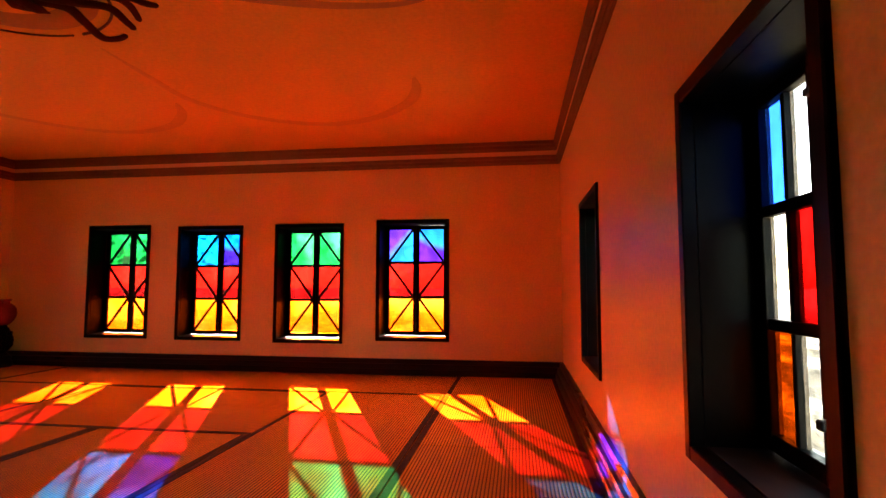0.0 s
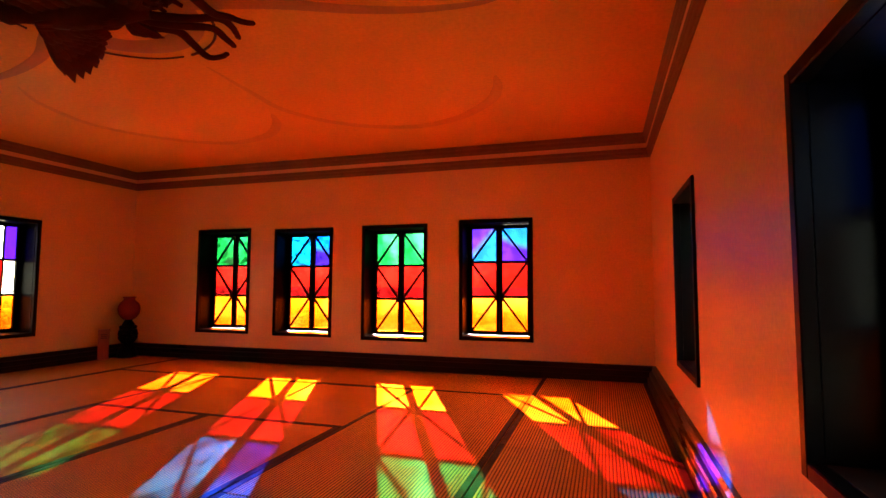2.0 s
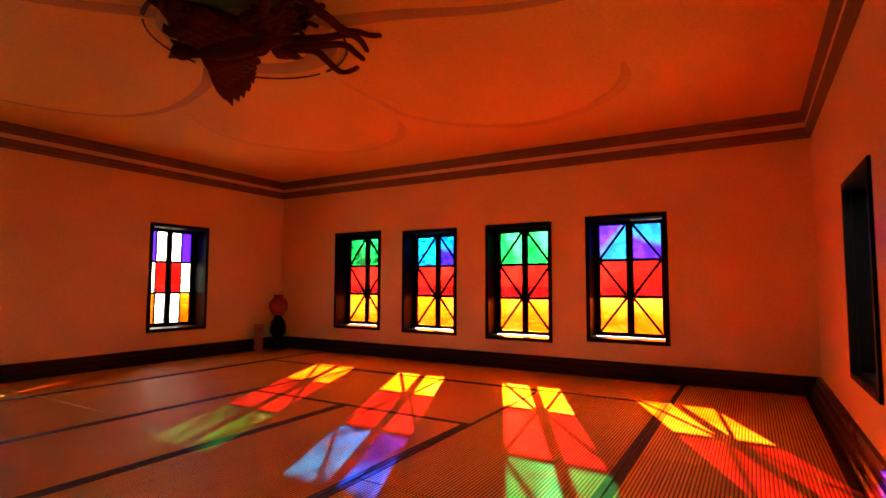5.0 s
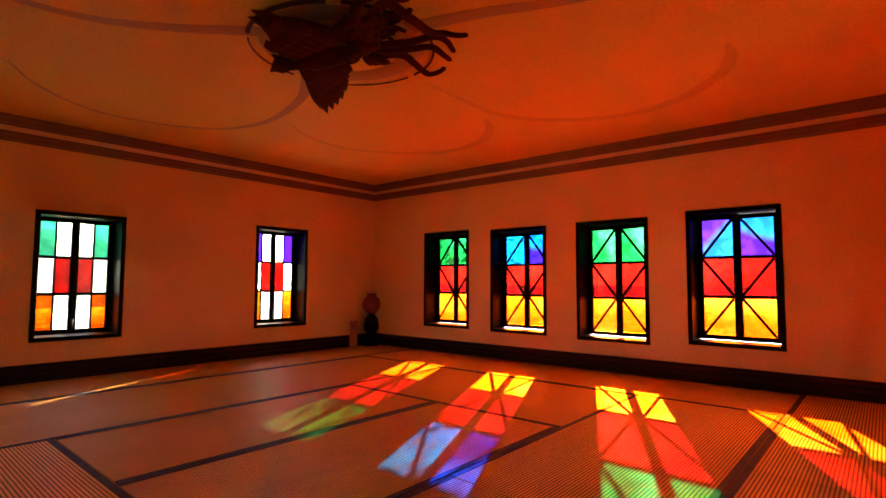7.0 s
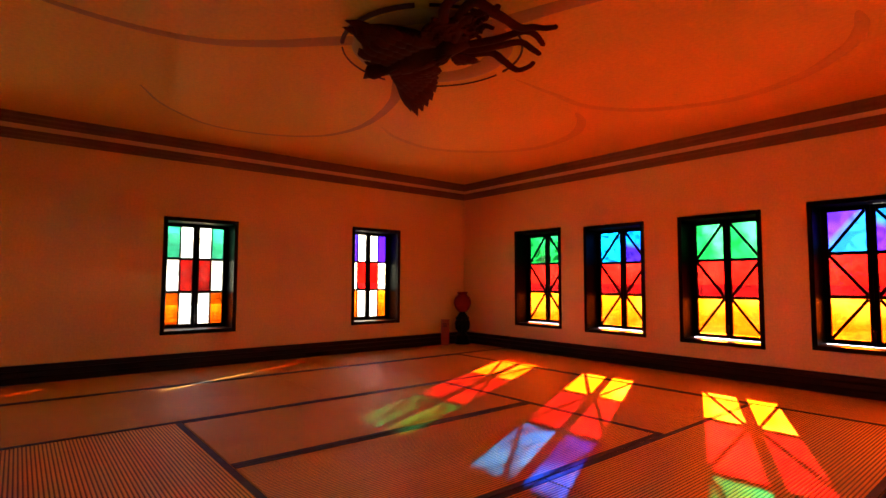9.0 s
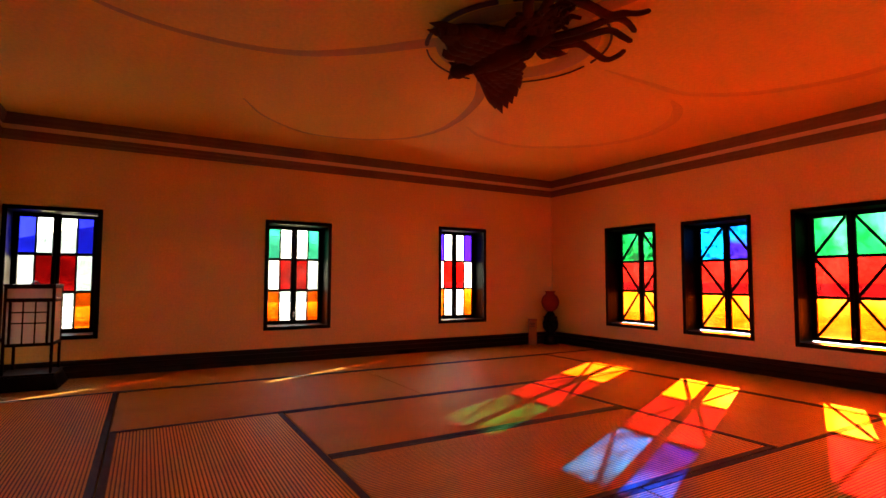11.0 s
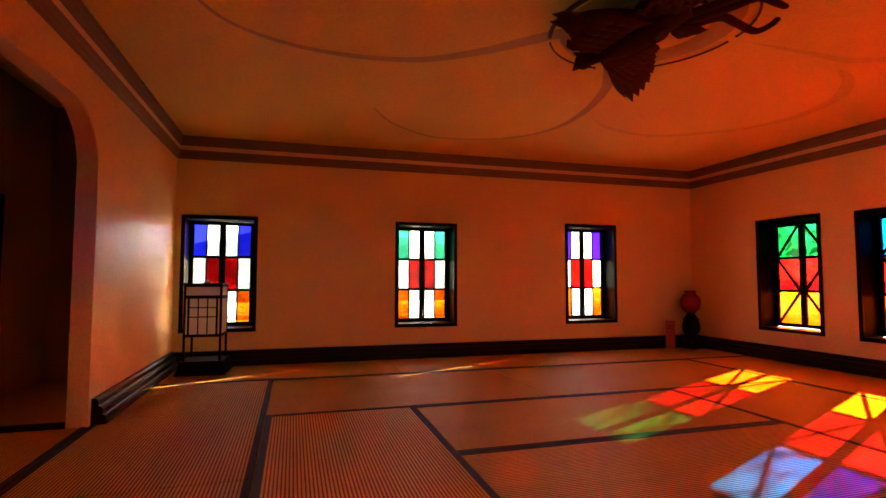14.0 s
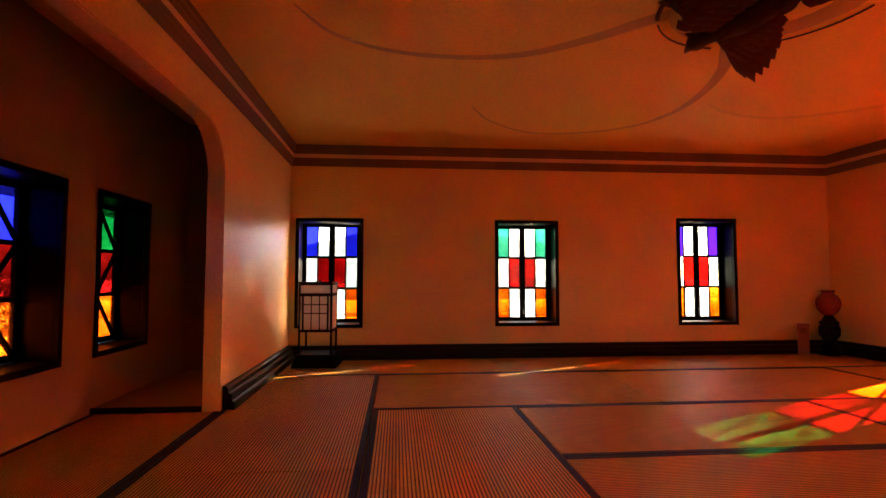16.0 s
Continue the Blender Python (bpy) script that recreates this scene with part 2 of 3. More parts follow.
def part(name, bm, mat, parent, label="", m=None):
    ob = obj(name, bm, mat, parent, m)
    if label:
        tagged(ob, label)
    return ob


def smooth(ob, angle=40):
    for poly in ob.data.polygons:
        poly.use_smooth = True
    ob.data.set_sharp_from_angle(angle=radians(angle))
    return ob


def add_box(bm, x0, x1, y0, y1, z0, z1, bevel=0.0):
    vs = [bm.verts.new(p) for p in ((x0, y0, z0), (x1, y0, z0), (x1, y1, z0), (x0, y1, z0), (x0, y0, z1), (x1, y0, z1), (x1, y1, z1), (x0, y1, z1))]
    fs = [bm.faces.new([vs[i] for i in q]) for q in ((3, 2, 1, 0), (4, 5, 6, 7), (0, 1, 5, 4), (1, 2, 6, 5), (2, 3, 7, 6), (3, 0, 4, 7))]
    if bevel:
        bmesh.ops.bevel(bm, geom=list({e for f in fs for e in f.edges}), offset=bevel, segments=1, affect="EDGES")
    return vs


def box(x0, x1, y0, y1, z0, z1, bevel=0.0):
    bm = bmesh.new()
    add_box(bm, x0, x1, y0, y1, z0, z1, bevel)
    return bm


def lathe(bm, rings, n=24, centre=(0, 0)):
    """Rings of (radius, height), bottom to top, closed at both ends."""
    rows = [[bm.verts.new((centre[0] + r * math.cos(2 * math.pi * i / n), centre[1] + r * math.sin(2 * math.pi * i / n), z)) for i in range(n)] for r, z in rings]
    for a, b in zip(rows, rows[1:]):
        for i in range(n):
            bm.faces.new((a[i], a[(i + 1) % n], b[(i + 1) % n], b[i]))
    bm.faces.new(rows[0][::-1])
    bm.faces.new(rows[-1])


def tube(bm, path, radii, n=8, flat=1.0):
    """A closed tube along points; flat squeezes it upwards and downwards."""
    pts = [Vector(p) for p in path]
    rows = []
    for i, p in enumerate(pts):
        d = (pts[min(i + 1, len(pts) - 1)] - pts[max(i - 1, 0)]).normalized()
        side = d.cross(Vector((0, 0, 1)))
        side = side.normalized() if side.length > 1e-4 else Vector((1, 0, 0))
        up = side.cross(d).normalized()
        r = radii[i] if isinstance(radii, (list, tuple)) else radii
        rows.append([bm.verts.new(p + side * (r * math.cos(2 * math.pi * k / n)) + up * (r * flat * math.sin(2 * math.pi * k / n))) for k in range(n)])
    for a, b in zip(rows, rows[1:]):
        for k in range(n):
            bm.faces.new((a[k], a[(k + 1) % n], b[(k + 1) % n], b[k]))
    bm.faces.new(rows[0][::-1])
    bm.faces.new(rows[-1])


def spline(points, steps=8):
    """A smooth line through points (Catmull-Rom)."""
    p = [Vector(q) for q in points]
    p = [2 * p[0] - p[1]] + p + [2 * p[-1] - p[-2]]
    out = []
    for i in range(1, len(p) - 2):
        for s in range(steps):
            t = s / steps
            a, b, c, d = p[i - 1], p[i], p[i + 1], p[i + 2]
            out.append(0.5 * ((2 * b) + (c - a) * t + (2 * a - 5 * b + 4 * c - d) * t * t + (3 * b - a - 3 * c + d) * t ** 3))
    out.append(p[-2])
    return out


# ---------------------------------------------------------------- plan
XW, XE, YN, YS = -5.061, 0.413, 4.524, -1.008
ZC, WALL = 2.045, 0.208
WIN_D, E_TH = 0.175, 0.163
# openings: (place along the wall, width, bottom, top)
N_WIN = [(-4.165, 0.668, 0.270, 1.367), (-3.202, 0.668, 0.264, 1.348), (-2.211, 0.668, 0.253, 1.353), (-1.233, 0.668, 0.284, 1.375)]
W_WIN = [(-0.957, 0.642, 0.293, 1.343), (0.971, 0.642, 0.296, 1.340), (2.852, 0.642, 0.290, 1.379)]
E_WIN = [(1.228, 0.585, 0.390, 1.225), (3.117, 0.657, 0.337, 1.265)]
A_WIN = [(-3.17, 0.630, 0.314, 1.287), (-2.25, 0.630, 0.314, 1.287)]
# ARCH_E: the opening's unseen end, set close in to dim the alcove
ALC_Y, JAMB_X, ARCH_Z, ARCH_E, S_TH = -1.716, -3.170, 1.640, -1.20, 0.10
ALC_W = -4.45


def pierced_wall(name, u0, u1, z0, z1, thick, holes, m, mat, label):
    """A wall with through openings. Local x along the wall, y away from the room."""
    us = sorted({u0, u1, *(h[0] for h in holes), *(h[1] for h in holes)})
    zs = sorted({z0, z1, *(h[2] for h in holes), *(h[3] for h in holes)})
    solid = lambda i, j: 0 <= i < len(us) - 1 and 0 <= j < len(zs) - 1 and not any(h[0] <= us[i] < h[1] and h[2] <= zs[j] < h[3] for h in holes)
    bm, cache = bmesh.new(), {}

    def v(i, y, j):
        if (i, y, j) not in cache:
            cache[i, y, j] = bm.verts.new((us[i], y, zs[j]))
        return cache[i, y, j]

    for i in range(len(us) - 1):
        for j in range(len(zs) - 1):
            if not solid(i, j):
                continue
            bm.faces.new((v(i, 0, j), v(i + 1, 0, j), v(i + 1, 0, j + 1), v(i, 0, j + 1)))
            bm.faces.new((v(i, thick, j + 1), v(i + 1, thick, j + 1), v(i + 1, thick, j), v(i, thick, j)))
            for (di, dj), (a, b) in {(-1, 0): ((i, j), (i, j + 1)), (1, 0): ((i + 1, j), (i + 1, j + 1)), (0, -1): ((i, j), (i + 1, j)), (0, 1): ((i, j + 1), (i + 1, j + 1))}.items():
                if not solid(i + di, j + dj):
                    bm.faces.new((v(a[0], 0, a[1]), v(b[0], 0, b[1]), v(b[0], thick, b[1]), v(a[0], thick, a[1])))
    bmesh.ops.recalc_face_normals(bm, faces=bm.faces[:])
    return tagged(obj(name, bm, mat, m=m), label, "wall", kind="structure")


def hole(q, way=1):
    u, w, z0, z1 = q
    return (way * u + 0.012, way * u + w - 0.012, z0 + 0.012, z1 - 0.012)


TOP = ZC + 0.12
north_m, west_m = pose(0, YN, 0), pose(XW, 0, 0, 0, 0, 90)
east_m, alc_m = pose(XE, 0, 0, 0, 0, -90), pose(0, ALC_Y, 0, 0, 0, 180)
pierced_wall("wall_north", XW - WALL, XE + WALL, -0.1, TOP, WALL, [hole(q) for q in N_WIN], north_m, PLASTER, "cream plastered wall pierced by four stained glass windows")
pierced_wall("wall_west", YS - S_TH, YN, -0.1, TOP, WALL, [hole(q) for q in W_WIN], west_m, PLASTER, "cream plastered wall with three coloured windows")
pierced_wall("wall_east", -YN, -ALC_Y, -0.1, TOP, E_TH, [hole(q, -1) for q in E_WIN], east_m, PLASTER, "cream plastered wall with two deep window recesses")
pierced_wall("wall_south", -(XE + WALL), -(ALC_W - 0.2), -0.1, TOP, WALL, [hole(q, -1) for q in A_WIN], alc_m, ALCOVE, "alcove wall in shade-darkened plaster with two coloured windows")
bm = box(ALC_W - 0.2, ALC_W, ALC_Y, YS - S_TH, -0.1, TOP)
tagged(obj("wall_alcove_west", bm, ALCOVE), "plain end wall of the alcove in shade-darkened plaster", "wall", kind="structure")

# the wall with the wide arched opening into the alcove
r = 0.30
pts = [(XW, -0.1), (JAMB_X, -0.1), (JAMB_X, ARCH_Z - r)]
pts += [(JAMB_X + r - r * math.cos(a), ARCH_Z - r + r * math.sin(a)) for a in [math.pi / 2 * k / 10 for k in range(1, 11)]]
pts += [(ARCH_E - r + r * math.sin(a), ARCH_Z - r + r * math.cos(a)) for a in [math.pi / 2 * k / 10 for k in range(0, 11)]]
pts += [(ARCH_E, -0.1), (XE, -0.1), (XE, TOP), (XW, TOP)]
bm = bmesh.new()
front = bm.faces.new([bm.verts.new((x, YS, z)) for x, z in pts])
ext = bmesh.ops.extrude_face_region(bm, geom=[front])
bmesh.ops.translate(bm, vec=(0, -S_TH, 0), verts=[g for g in ext["geom"] if isinstance(g, bmesh.types.BMVert)])
bmesh.ops.recalc_face_normals(bm, faces=bm.faces[:])
rim = [e for e in bm.edges if all(JAMB_X - 0.01 < v.co.x < ARCH_E + 0.01 and -0.09 < v.co.z < ARCH_Z + 0.01 for v in e.verts) and abs(e.verts[0].co.y - e.verts[1].co.y) < 1e-5]
bmesh.ops.bevel(bm, geom=rim, offset=0.006, segments=2, affect="EDGES")
bmesh.ops.triangulate(bm, faces=[f for f in bm.faces if len(f.verts) > 4])
tagged(obj("wall_arch", bm, PLASTER), "cream plastered wall with a wide round-cornered opening", "wall", kind="structure")

bm = box(XW - WALL, XE + WALL, ALC_Y - WALL, YN + WALL, ZC, ZC + 0.15)
tagged(obj("ceiling", bm, CEILING), "flat plastered ceiling with low relief", "ceiling", kind="structure")
bm = box(XW - WALL, XE + WALL, ALC_Y - WALL, YN + WALL, -0.25, -0.05)
floor = tagged(obj("floor", bm, SUBFLOOR), "plain boarded floor beneath the straw mats", "floor", kind="structure")


# ---------------------------------------------------------------- cornice and baseboard
def run(name, profile, mat, x0, x1, y0, y1, sides, label, category, kind="structure"):
    """Mitred mouldings round the room; profile points are (out from the wall, height)."""
    corners = {"n": ((x0, y1), (x1, y1), (1, -1), (-1, -1)), "s": ((x1, y0), (x0, y0), (-1, 1), (1, 1)),
               "w": ((x0, y0), (x0, y1), (1, 1), (1, -1)), "e": ((x1, y1), (x1, y0), (-1, -1), (-1, 1))}
    made = []
    for s in sides:
        a, b, da, db = corners[s]
        bm = bmesh.new()
        ra = [bm.verts.new((a[0] + da[0] * w, a[1] + da[1] * w, z)) for w, z in profile]
        rb = [bm.verts.new((b[0] + db[0] * w, b[1] + db[1] * w, z)) for w, z in profile]
        k = len(profile)
        for i in range(k):
            bm.faces.new((ra[i], ra[(i + 1) % k], rb[(i + 1) % k], rb[i]))
        bm.faces.new(ra[::-1])
        bm.faces.new(rb)
        bmesh.ops.recalc_face_normals(bm, faces=bm.faces[:])
        made.append(tagged(smooth(obj(name, bm, mat), 30), label, category, kind=kind))
    return made


run("cornice_lower", [(-0.01, 1.845), (0.008, 1.845), (0.012, 1.860), (0.020, 1.865), (0.022, 1.888), (0.030, 1.895), (0.032, 1.921), (-0.01, 1.921)], CORNICE_DARK, XW, XE, YS, YN, "nwes", "taupe lower cornice moulding", "cornice")
run("cornice_middle", [(-0.01, 1.922), (0.020, 1.922), (0.024, 1.940), (0.031, 1.959), (-0.01, 1.959)], CORNICE_LIGHT, XW, XE, YS, YN, "nwes", "pale cove strip of the cornice", "cornice")
run("cornice_upper", [(-0.01, 1.960), (0.036, 1.960), (0.040, 1.976), (0.046, 1.982), (0.048, 2.006), (0.056, 2.016), (0.058, ZC + 0.01), (-0.01, ZC + 0.01)], CORNICE_DARK, XW, XE, YS, YN, "nwes", "taupe upper cornice moulding against the ceiling", "cornice")
BASE = [(-0.01, -0.04), (0.069, -0.04), (0.069, 0.034), (0.062, 0.044), (0.053, 0.048), (0.053, 0.078), (0.046, 0.088), (0.032, 0.093), (0.032, 0.116), (0.020, 0.130), (-0.01, 0.130)]
run("baseboard", BASE, BASEWOOD, XW, XE, YS, YN, "nwe", "dark stepped wooden baseboard along the wall", "baseboard")
BASE_S = [(w * 1.05, z if z < 0 else z * 1.05) for w, z in BASE]
bm = bmesh.new()
ra = [bm.verts.new((XW + max(w, 0) * 0.95, YS + w, z)) for w, z in BASE_S]
rb = [bm.verts.new((JAMB_X - 0.035, YS + w, z)) for w, z in BASE_S]
for i in range(len(BASE_S)):
    j = (i + 1) % len(BASE_S)
    bm.faces.new((ra[i], ra[j], rb[j], rb[i]))
bm.faces.new(ra), bm.faces.new(rb)
bmesh.ops.recalc_face_normals(bm, faces=bm.faces[:])
tagged(smooth(obj("baseboard", bm, BASEWOOD), 30), "dark glossy moulded baseboard ending at the opening", "baseboard", kind="structure")


# ---------------------------------------------------------------- windows
def make_window(name, size, m, panes, diagonal, label, leaf_gap=0.006, D=WIN_D, deep=WALL, outer=0.004, slit=False, beads=False):
    """A deep recess lined in black wood, two glazed leaves in it. panes: rows from the top, each a list of glass, left to right."""
    W, z0, z1 = size
    win = tagged(new(name), label, "window", kind="structure")
    win.empty_display_size = 0.1
    win.matrix_basis = m
    bm, t = bmesh.new(), 0.034
    for a in ((0, t, z0, z1), (W - t, W, z0, z1), (t, W - t, z1 - t, z1), (t, W - t, z0, z0 + t)):
        add_box(bm, a[0], a[1], -0.013, 0.02, a[2], a[3], 0.003)
    part("casing", bm, LACQUER, win)
    bm = bmesh.new()
    for a in ((0.014, 0.034, z0 + 0.014, z1 - 0.014), (W - 0.034, W - 0.014, z0 + 0.014, z1 - 0.014), (0.034, W - 0.034, z1 - 0.034, z1 - 0.014)):
        add_box(bm, a[0], a[1], 0.0203, deep + outer, a[2], a[3])
    part("lining", bm, LACQUER, win)
    for za, zb_, xb in ((z1 - 0.058, z1 - 0.034, W * 0.52 if slit else W - 0.034), (z0 + 0.0345, z0 + 0.044, W - 0.034))[:2 if leaf_gap > 0.005 else 1]:
        part("stop_bead", box(0.034, xb, D + 0.0315, D + 0.040, za, zb_, 0.001), LACQUER, win)
    bm = box(0.034, W - 0.034, 0.021, deep + 0.078, z0 + 0.014, z0 + 0.034, 0.002)
    part("sill", bm, SILL, win, "dark worn window sill")
    # pale strip added so that the slit under the leaves looks sunlit
    part("outer_sill", box(0.034, W - 0.034, D + 0.046, deep + 0.075, z0 + 0.0345, z0 + 0.0385), PALESILL, win, "pale outer sill strip toned like a sunlit slit")
    # stop frame behind the leaves
    x0, x1, b0, b1 = 0.036, W - 0.036, z0 + 0.034 + leaf_gap, z1 - (0.0364 if slit else 0.0358)
    mid, meet = W / 2, 0.028
    stile = 0.040
    rows = len(panes)
    bar = 0.024
    top_r, bot_r = 0.034, 0.042 - leaf_gap
    ph = (b1 - top_r - b0 - bot_r - bar * (rows - 1)) / rows
    for side in (0, 1):
        l0, l1 = (x0, mid - 0.001) if side == 0 else (mid + 0.001, x1)
        p0, p1 = (l0 + stile, l1 - meet) if side == 0 else (l0 + meet, l1 - stile)
        bm = bmesh.new()
        add_box(bm, l0, p0, D, D + 0.026, b0, b1, 0.002)
        add_box(bm, p1, l1, D, D + 0.026, b0, b1, 0.002)
        add_box(bm, p0, p1, D + 0.001, D + 0.025, b0, b0 + bot_r, 0.002)
        add_box(bm, p0, p1, D + 0.001, D + 0.025, b1 - top_r, b1, 0.002)
        sash = part("sash", bm, LACQUER, win)
        per = len(panes[0]) // 2
        mull = 0.014
        pw = (p1 - p0 - mull * (per - 1)) / per
        for k in range(rows):
            zb = b1 - top_r - ph * (k + 1) - bar * k
            if k < rows - 1:
                part("glazing_bar", box(p0, p1, D + 0.003, D + 0.023, zb - bar, zb, 0.002), LACQUER, sash)
            for c in range(per):
                xa = p0 + c * (pw + mull)
                if c < per - 1:
                    part("glazing_bar", box(xa + pw, xa + pw + mull, D + 0.004, D + 0.022, zb, zb + ph, 0.002), LACQUER, sash)
                glass = panes[k][side * per + c]
                cx, cz = xa + pw / 2, zb + ph / 2
                pane = part("pane", box(-pw / 2 - 0.002, pw / 2 + 0.002, 0, 0.003, -ph / 2 - 0.002, ph / 2 + 0.002), glass, sash, m=pose(cx, D + 0.013, cz))
                if beads:
                    part("outer_bead", box(xa - 0.006, xa + 0.002, D + 0.0165, D + 0.024, zb, zb + ph), RAWWOOD, sash, "weathered bare wood bead")
            if diagonal:
                up = (k % 2 == 0) == (side == 0)       # a bar that rises to the right
                bm = bmesh.new()
                dx, dz = p1 - p0, ph
                n = Vector((-dz, dx)).normalized() * 0.0145
                a, b = ((p0, zb), (p1, zb + ph)) if up else ((p0, zb + ph), (p1, zb))
                if not up:
                    n = Vector((dz, dx)).normalized() * 0.0145
                q = [(a[0] + n.x, a[1] + n.y), (a[0] - n.x, a[1] - n.y), (b[0] - n.x, b[1] - n.y), (b[0] + n.x, b[1] + n.y)]
                q = [(min(max(x, p0 - 0.004), p1 + 0.004), min(max(z, zb - 0.004), zb + ph + 0.004)) for x, z in q]
                f1 = [bm.verts.new((x, D - 0.003, z)) for x, z in q]
                f2 = [bm.verts.new((x, D + 0.0125, z)) for x, z in q]
                bm.faces.new(f1), bm.faces.new(f2[::-1])
                for i in range(4):
                    bm.faces.new((f1[i], f2[i], f2[(i + 1) % 4], f1[(i + 1) % 4]))
                bmesh.ops.recalc_face_normals(bm, faces=bm.faces[:])
                part("diagonal_bar", bm, LACQUER, sash)
    for xa in (0.0342, W - 0.0442):
        part("stop_bead", box(xa, xa + 0.010, D + 0.0265, D + 0.031, b0, b1, 0.001), LACQUER, win)
    part("meeting_bead", box(mid - 0.010, mid + 0.010, D + 0.0265, D + 0.031, b0, b1, 0.001), LACQUER, win)
    bm = bmesh.new()
    add_box(bm, mid - 0.010, mid + 0.010, D - 0.022, D, b0 + 0.10, b0 + 0.118, 0.003)
    add_box(bm, mid - 0.004, mid + 0.004, D - 0.012, D, b0 + 0.055, b0 + 0.11, 0.002)
    part("latch", bm, METAL, win, "small worn metal latch")
    bm = bmesh.new()
    add_box(bm, mid - 0.009, mid + 0.009, D - 0.018, D, b1 - 0.085, b1 - 0.070, 0.003)
    add_box(bm, mid - 0.004, mid + 0.004, D - 0.011, D, b1 - 0.075, b1 - 0.03, 0.002)
    part("top_latch", bm, METAL, win, "small worn metal latch")
    return win


def diag(left, right):
    return [[left, right], [RED, RED], [YELLOW, YELLOW]]


def four(top):
    return [[top, CLEAR, CLEAR, top], [CLEAR, RUBY, RUBY, CLEAR], [ORANGE, CLEAR, CLEAR, ORANGE]]


num = 0
for (u, *size), g, w in zip(N_WIN, ((LEAFGREEN, LEAFGREEN), (AZURE, INDIGO), (GREEN, GREEN), (LILAC, PLUM)), ("green", "blue", "pale green", "blue and violet")):
    num += 1
    make_window("window_%d" % num, size, pose(u, YN, 0), diag(*g), True, "black-framed window, %s over red over amber panes, diagonal bars" % w, leaf_gap=0.0045, slit=num == 4)
for (u, *size), g, w in zip(W_WIN, (DEEPBLUE, MINT, VIOLET), ("blue", "green", "violet")):
    num += 1
    # linings lengthened outwards, out of view, to narrow the sunbeams
    make_window("window_%d" % num, size, pose(XW, u, 0, 0, 0, 90), four(g), False, "black-framed window of clear, %s, red and orange panes" % w, D=0.182, outer=0.06 if num == 5 else 0.037, slit=num == 5)
for (u, *size), g, w in zip(E_WIN, (SKYBLUE, MINT), ("blue", "green")):
    num += 1
    make_window("window_%d" % num, size, pose(XE, u, 0, 0, 0, -90), four(g), False, "deep black window recess with clear, %s, red and orange panes" % w, D=0.135, deep=E_TH, outer=0.0, beads=True)
for (u, *size), g, w in zip(A_WIN, (LEAFY, DEEPBLUE), ("green", "blue")):
    num += 1
    make_window("window_%d" % num, size, pose(u, ALC_Y, 0, 0, 0, 180), diag(g, g), True, "alcove window, %s over red over amber panes, diagonal bars" % w)


# overhanging eaves outside, out of view, added to shade the tops of the windows
tagged(obj("eaves", box(XW - 0.22, XE + 0.9, YN + WALL + 0.002, YN + WALL + 0.365, 1.384, 1.44, 0.004), EAVES), "unseen dark wooden eaves added to shade the outer windows", "eaves", kind="structure")
tagged(obj("eaves", box(XW - WALL - 0.43, XW - WALL - 0.002, YS - 0.6, YN + WALL, 1.384, 1.44, 0.004), EAVES), "unseen dark wooden eaves added to shade the outer windows", "eaves", kind="structure")
# this one is added only to cut the sky light into the alcove
tagged(obj("eaves", box(ALC_W - 0.9, XE + 0.9, ALC_Y - WALL - 0.55, ALC_Y - WALL - 0.002, 1.293, 1.345, 0.004), EAVES), "unseen dark wooden eaves added to shade the outer windows", "eaves", kind="structure")


# ---------------------------------------------------------------- straw mats
def tatami(x0, x1, y0, y1):
    """A rush mat, its length along local x, with dark cloth along both long edges."""
    along_x = (x1 - x0) >= (y1 - y0)
    L, B = ((x1 - x0), (y1 - y0)) if along_x else ((y1 - y0), (x1 - x0))
    g, h = 0.0034, 0.033
    mat_ob = tagged(obj("tatami_mat", box(-L / 2 + g, L / 2 - g, -B / 2 + g, B / 2 - g, -0.05, 0, 0.002), TATAMI,
                        m=pose((x0 + x1) / 2, (y0 + y1) / 2, 0, 0, 0, 0 if along_x else 90)),
                    "ribbed golden-brown rush mat with black cloth borders", "tatami mat", "mats covering the floor")
    for s in (-1, 1):
        a, b = sorted((s * (B / 2 - g), s * (B / 2 - h)))
        part("cloth_border", box(-L / 2 + g, L / 2 - g, a, b, -0.006, 0.0022, 0.0008), BORDER, mat_ob, "black woven cloth edging")
    return mat_ob


FW, FE, FN = XW + 0.069, XE - 0.069, YN - 0.069
C1, C2, C3, C4, C5 = -4.225, -3.125, -2.255, -1.361, -0.482
R1, R2, R3, R4 = 3.655, 2.550, 0.725, -0.130
MATS = [(FW, C1, 2.71, FN), (FW, C1, 0.87, 2.71), (FW, C1, YS + 0.07, 0.87),
        (C1, -2.26, R1, FN), (-2.26, C5, R1, FN), (C5, FE, R2 - 0.03, FN), (C5, FE, 0.70, R2 - 0.03), (C5, FE, YS, 0.70),
        (C1, C2, 1.66, R1), (C1, C2, R4, 1.66), (C2, C4, R2, R1), (C2, C3, R3, R2), (C3, C4, R3, R2),
        (C4, C5, 1.63, R1), (C4, C5, R4, 1.63), (C2, C4, R4, R3),
        (C1, -2.19, YS, R4), (-2.19, C5, YS, R4),
        (JAMB_X, -1.35, ALC_Y, YS), (-1.35, XE, ALC_Y, YS)]
for q in MATS:
    tatami(*q)
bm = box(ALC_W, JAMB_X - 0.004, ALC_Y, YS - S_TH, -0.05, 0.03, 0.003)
platform = tagged(obj("alcove_platform", bm, ALCOVE), "low plastered platform inside the alcove, darkened for shade", "platform", kind="structure")
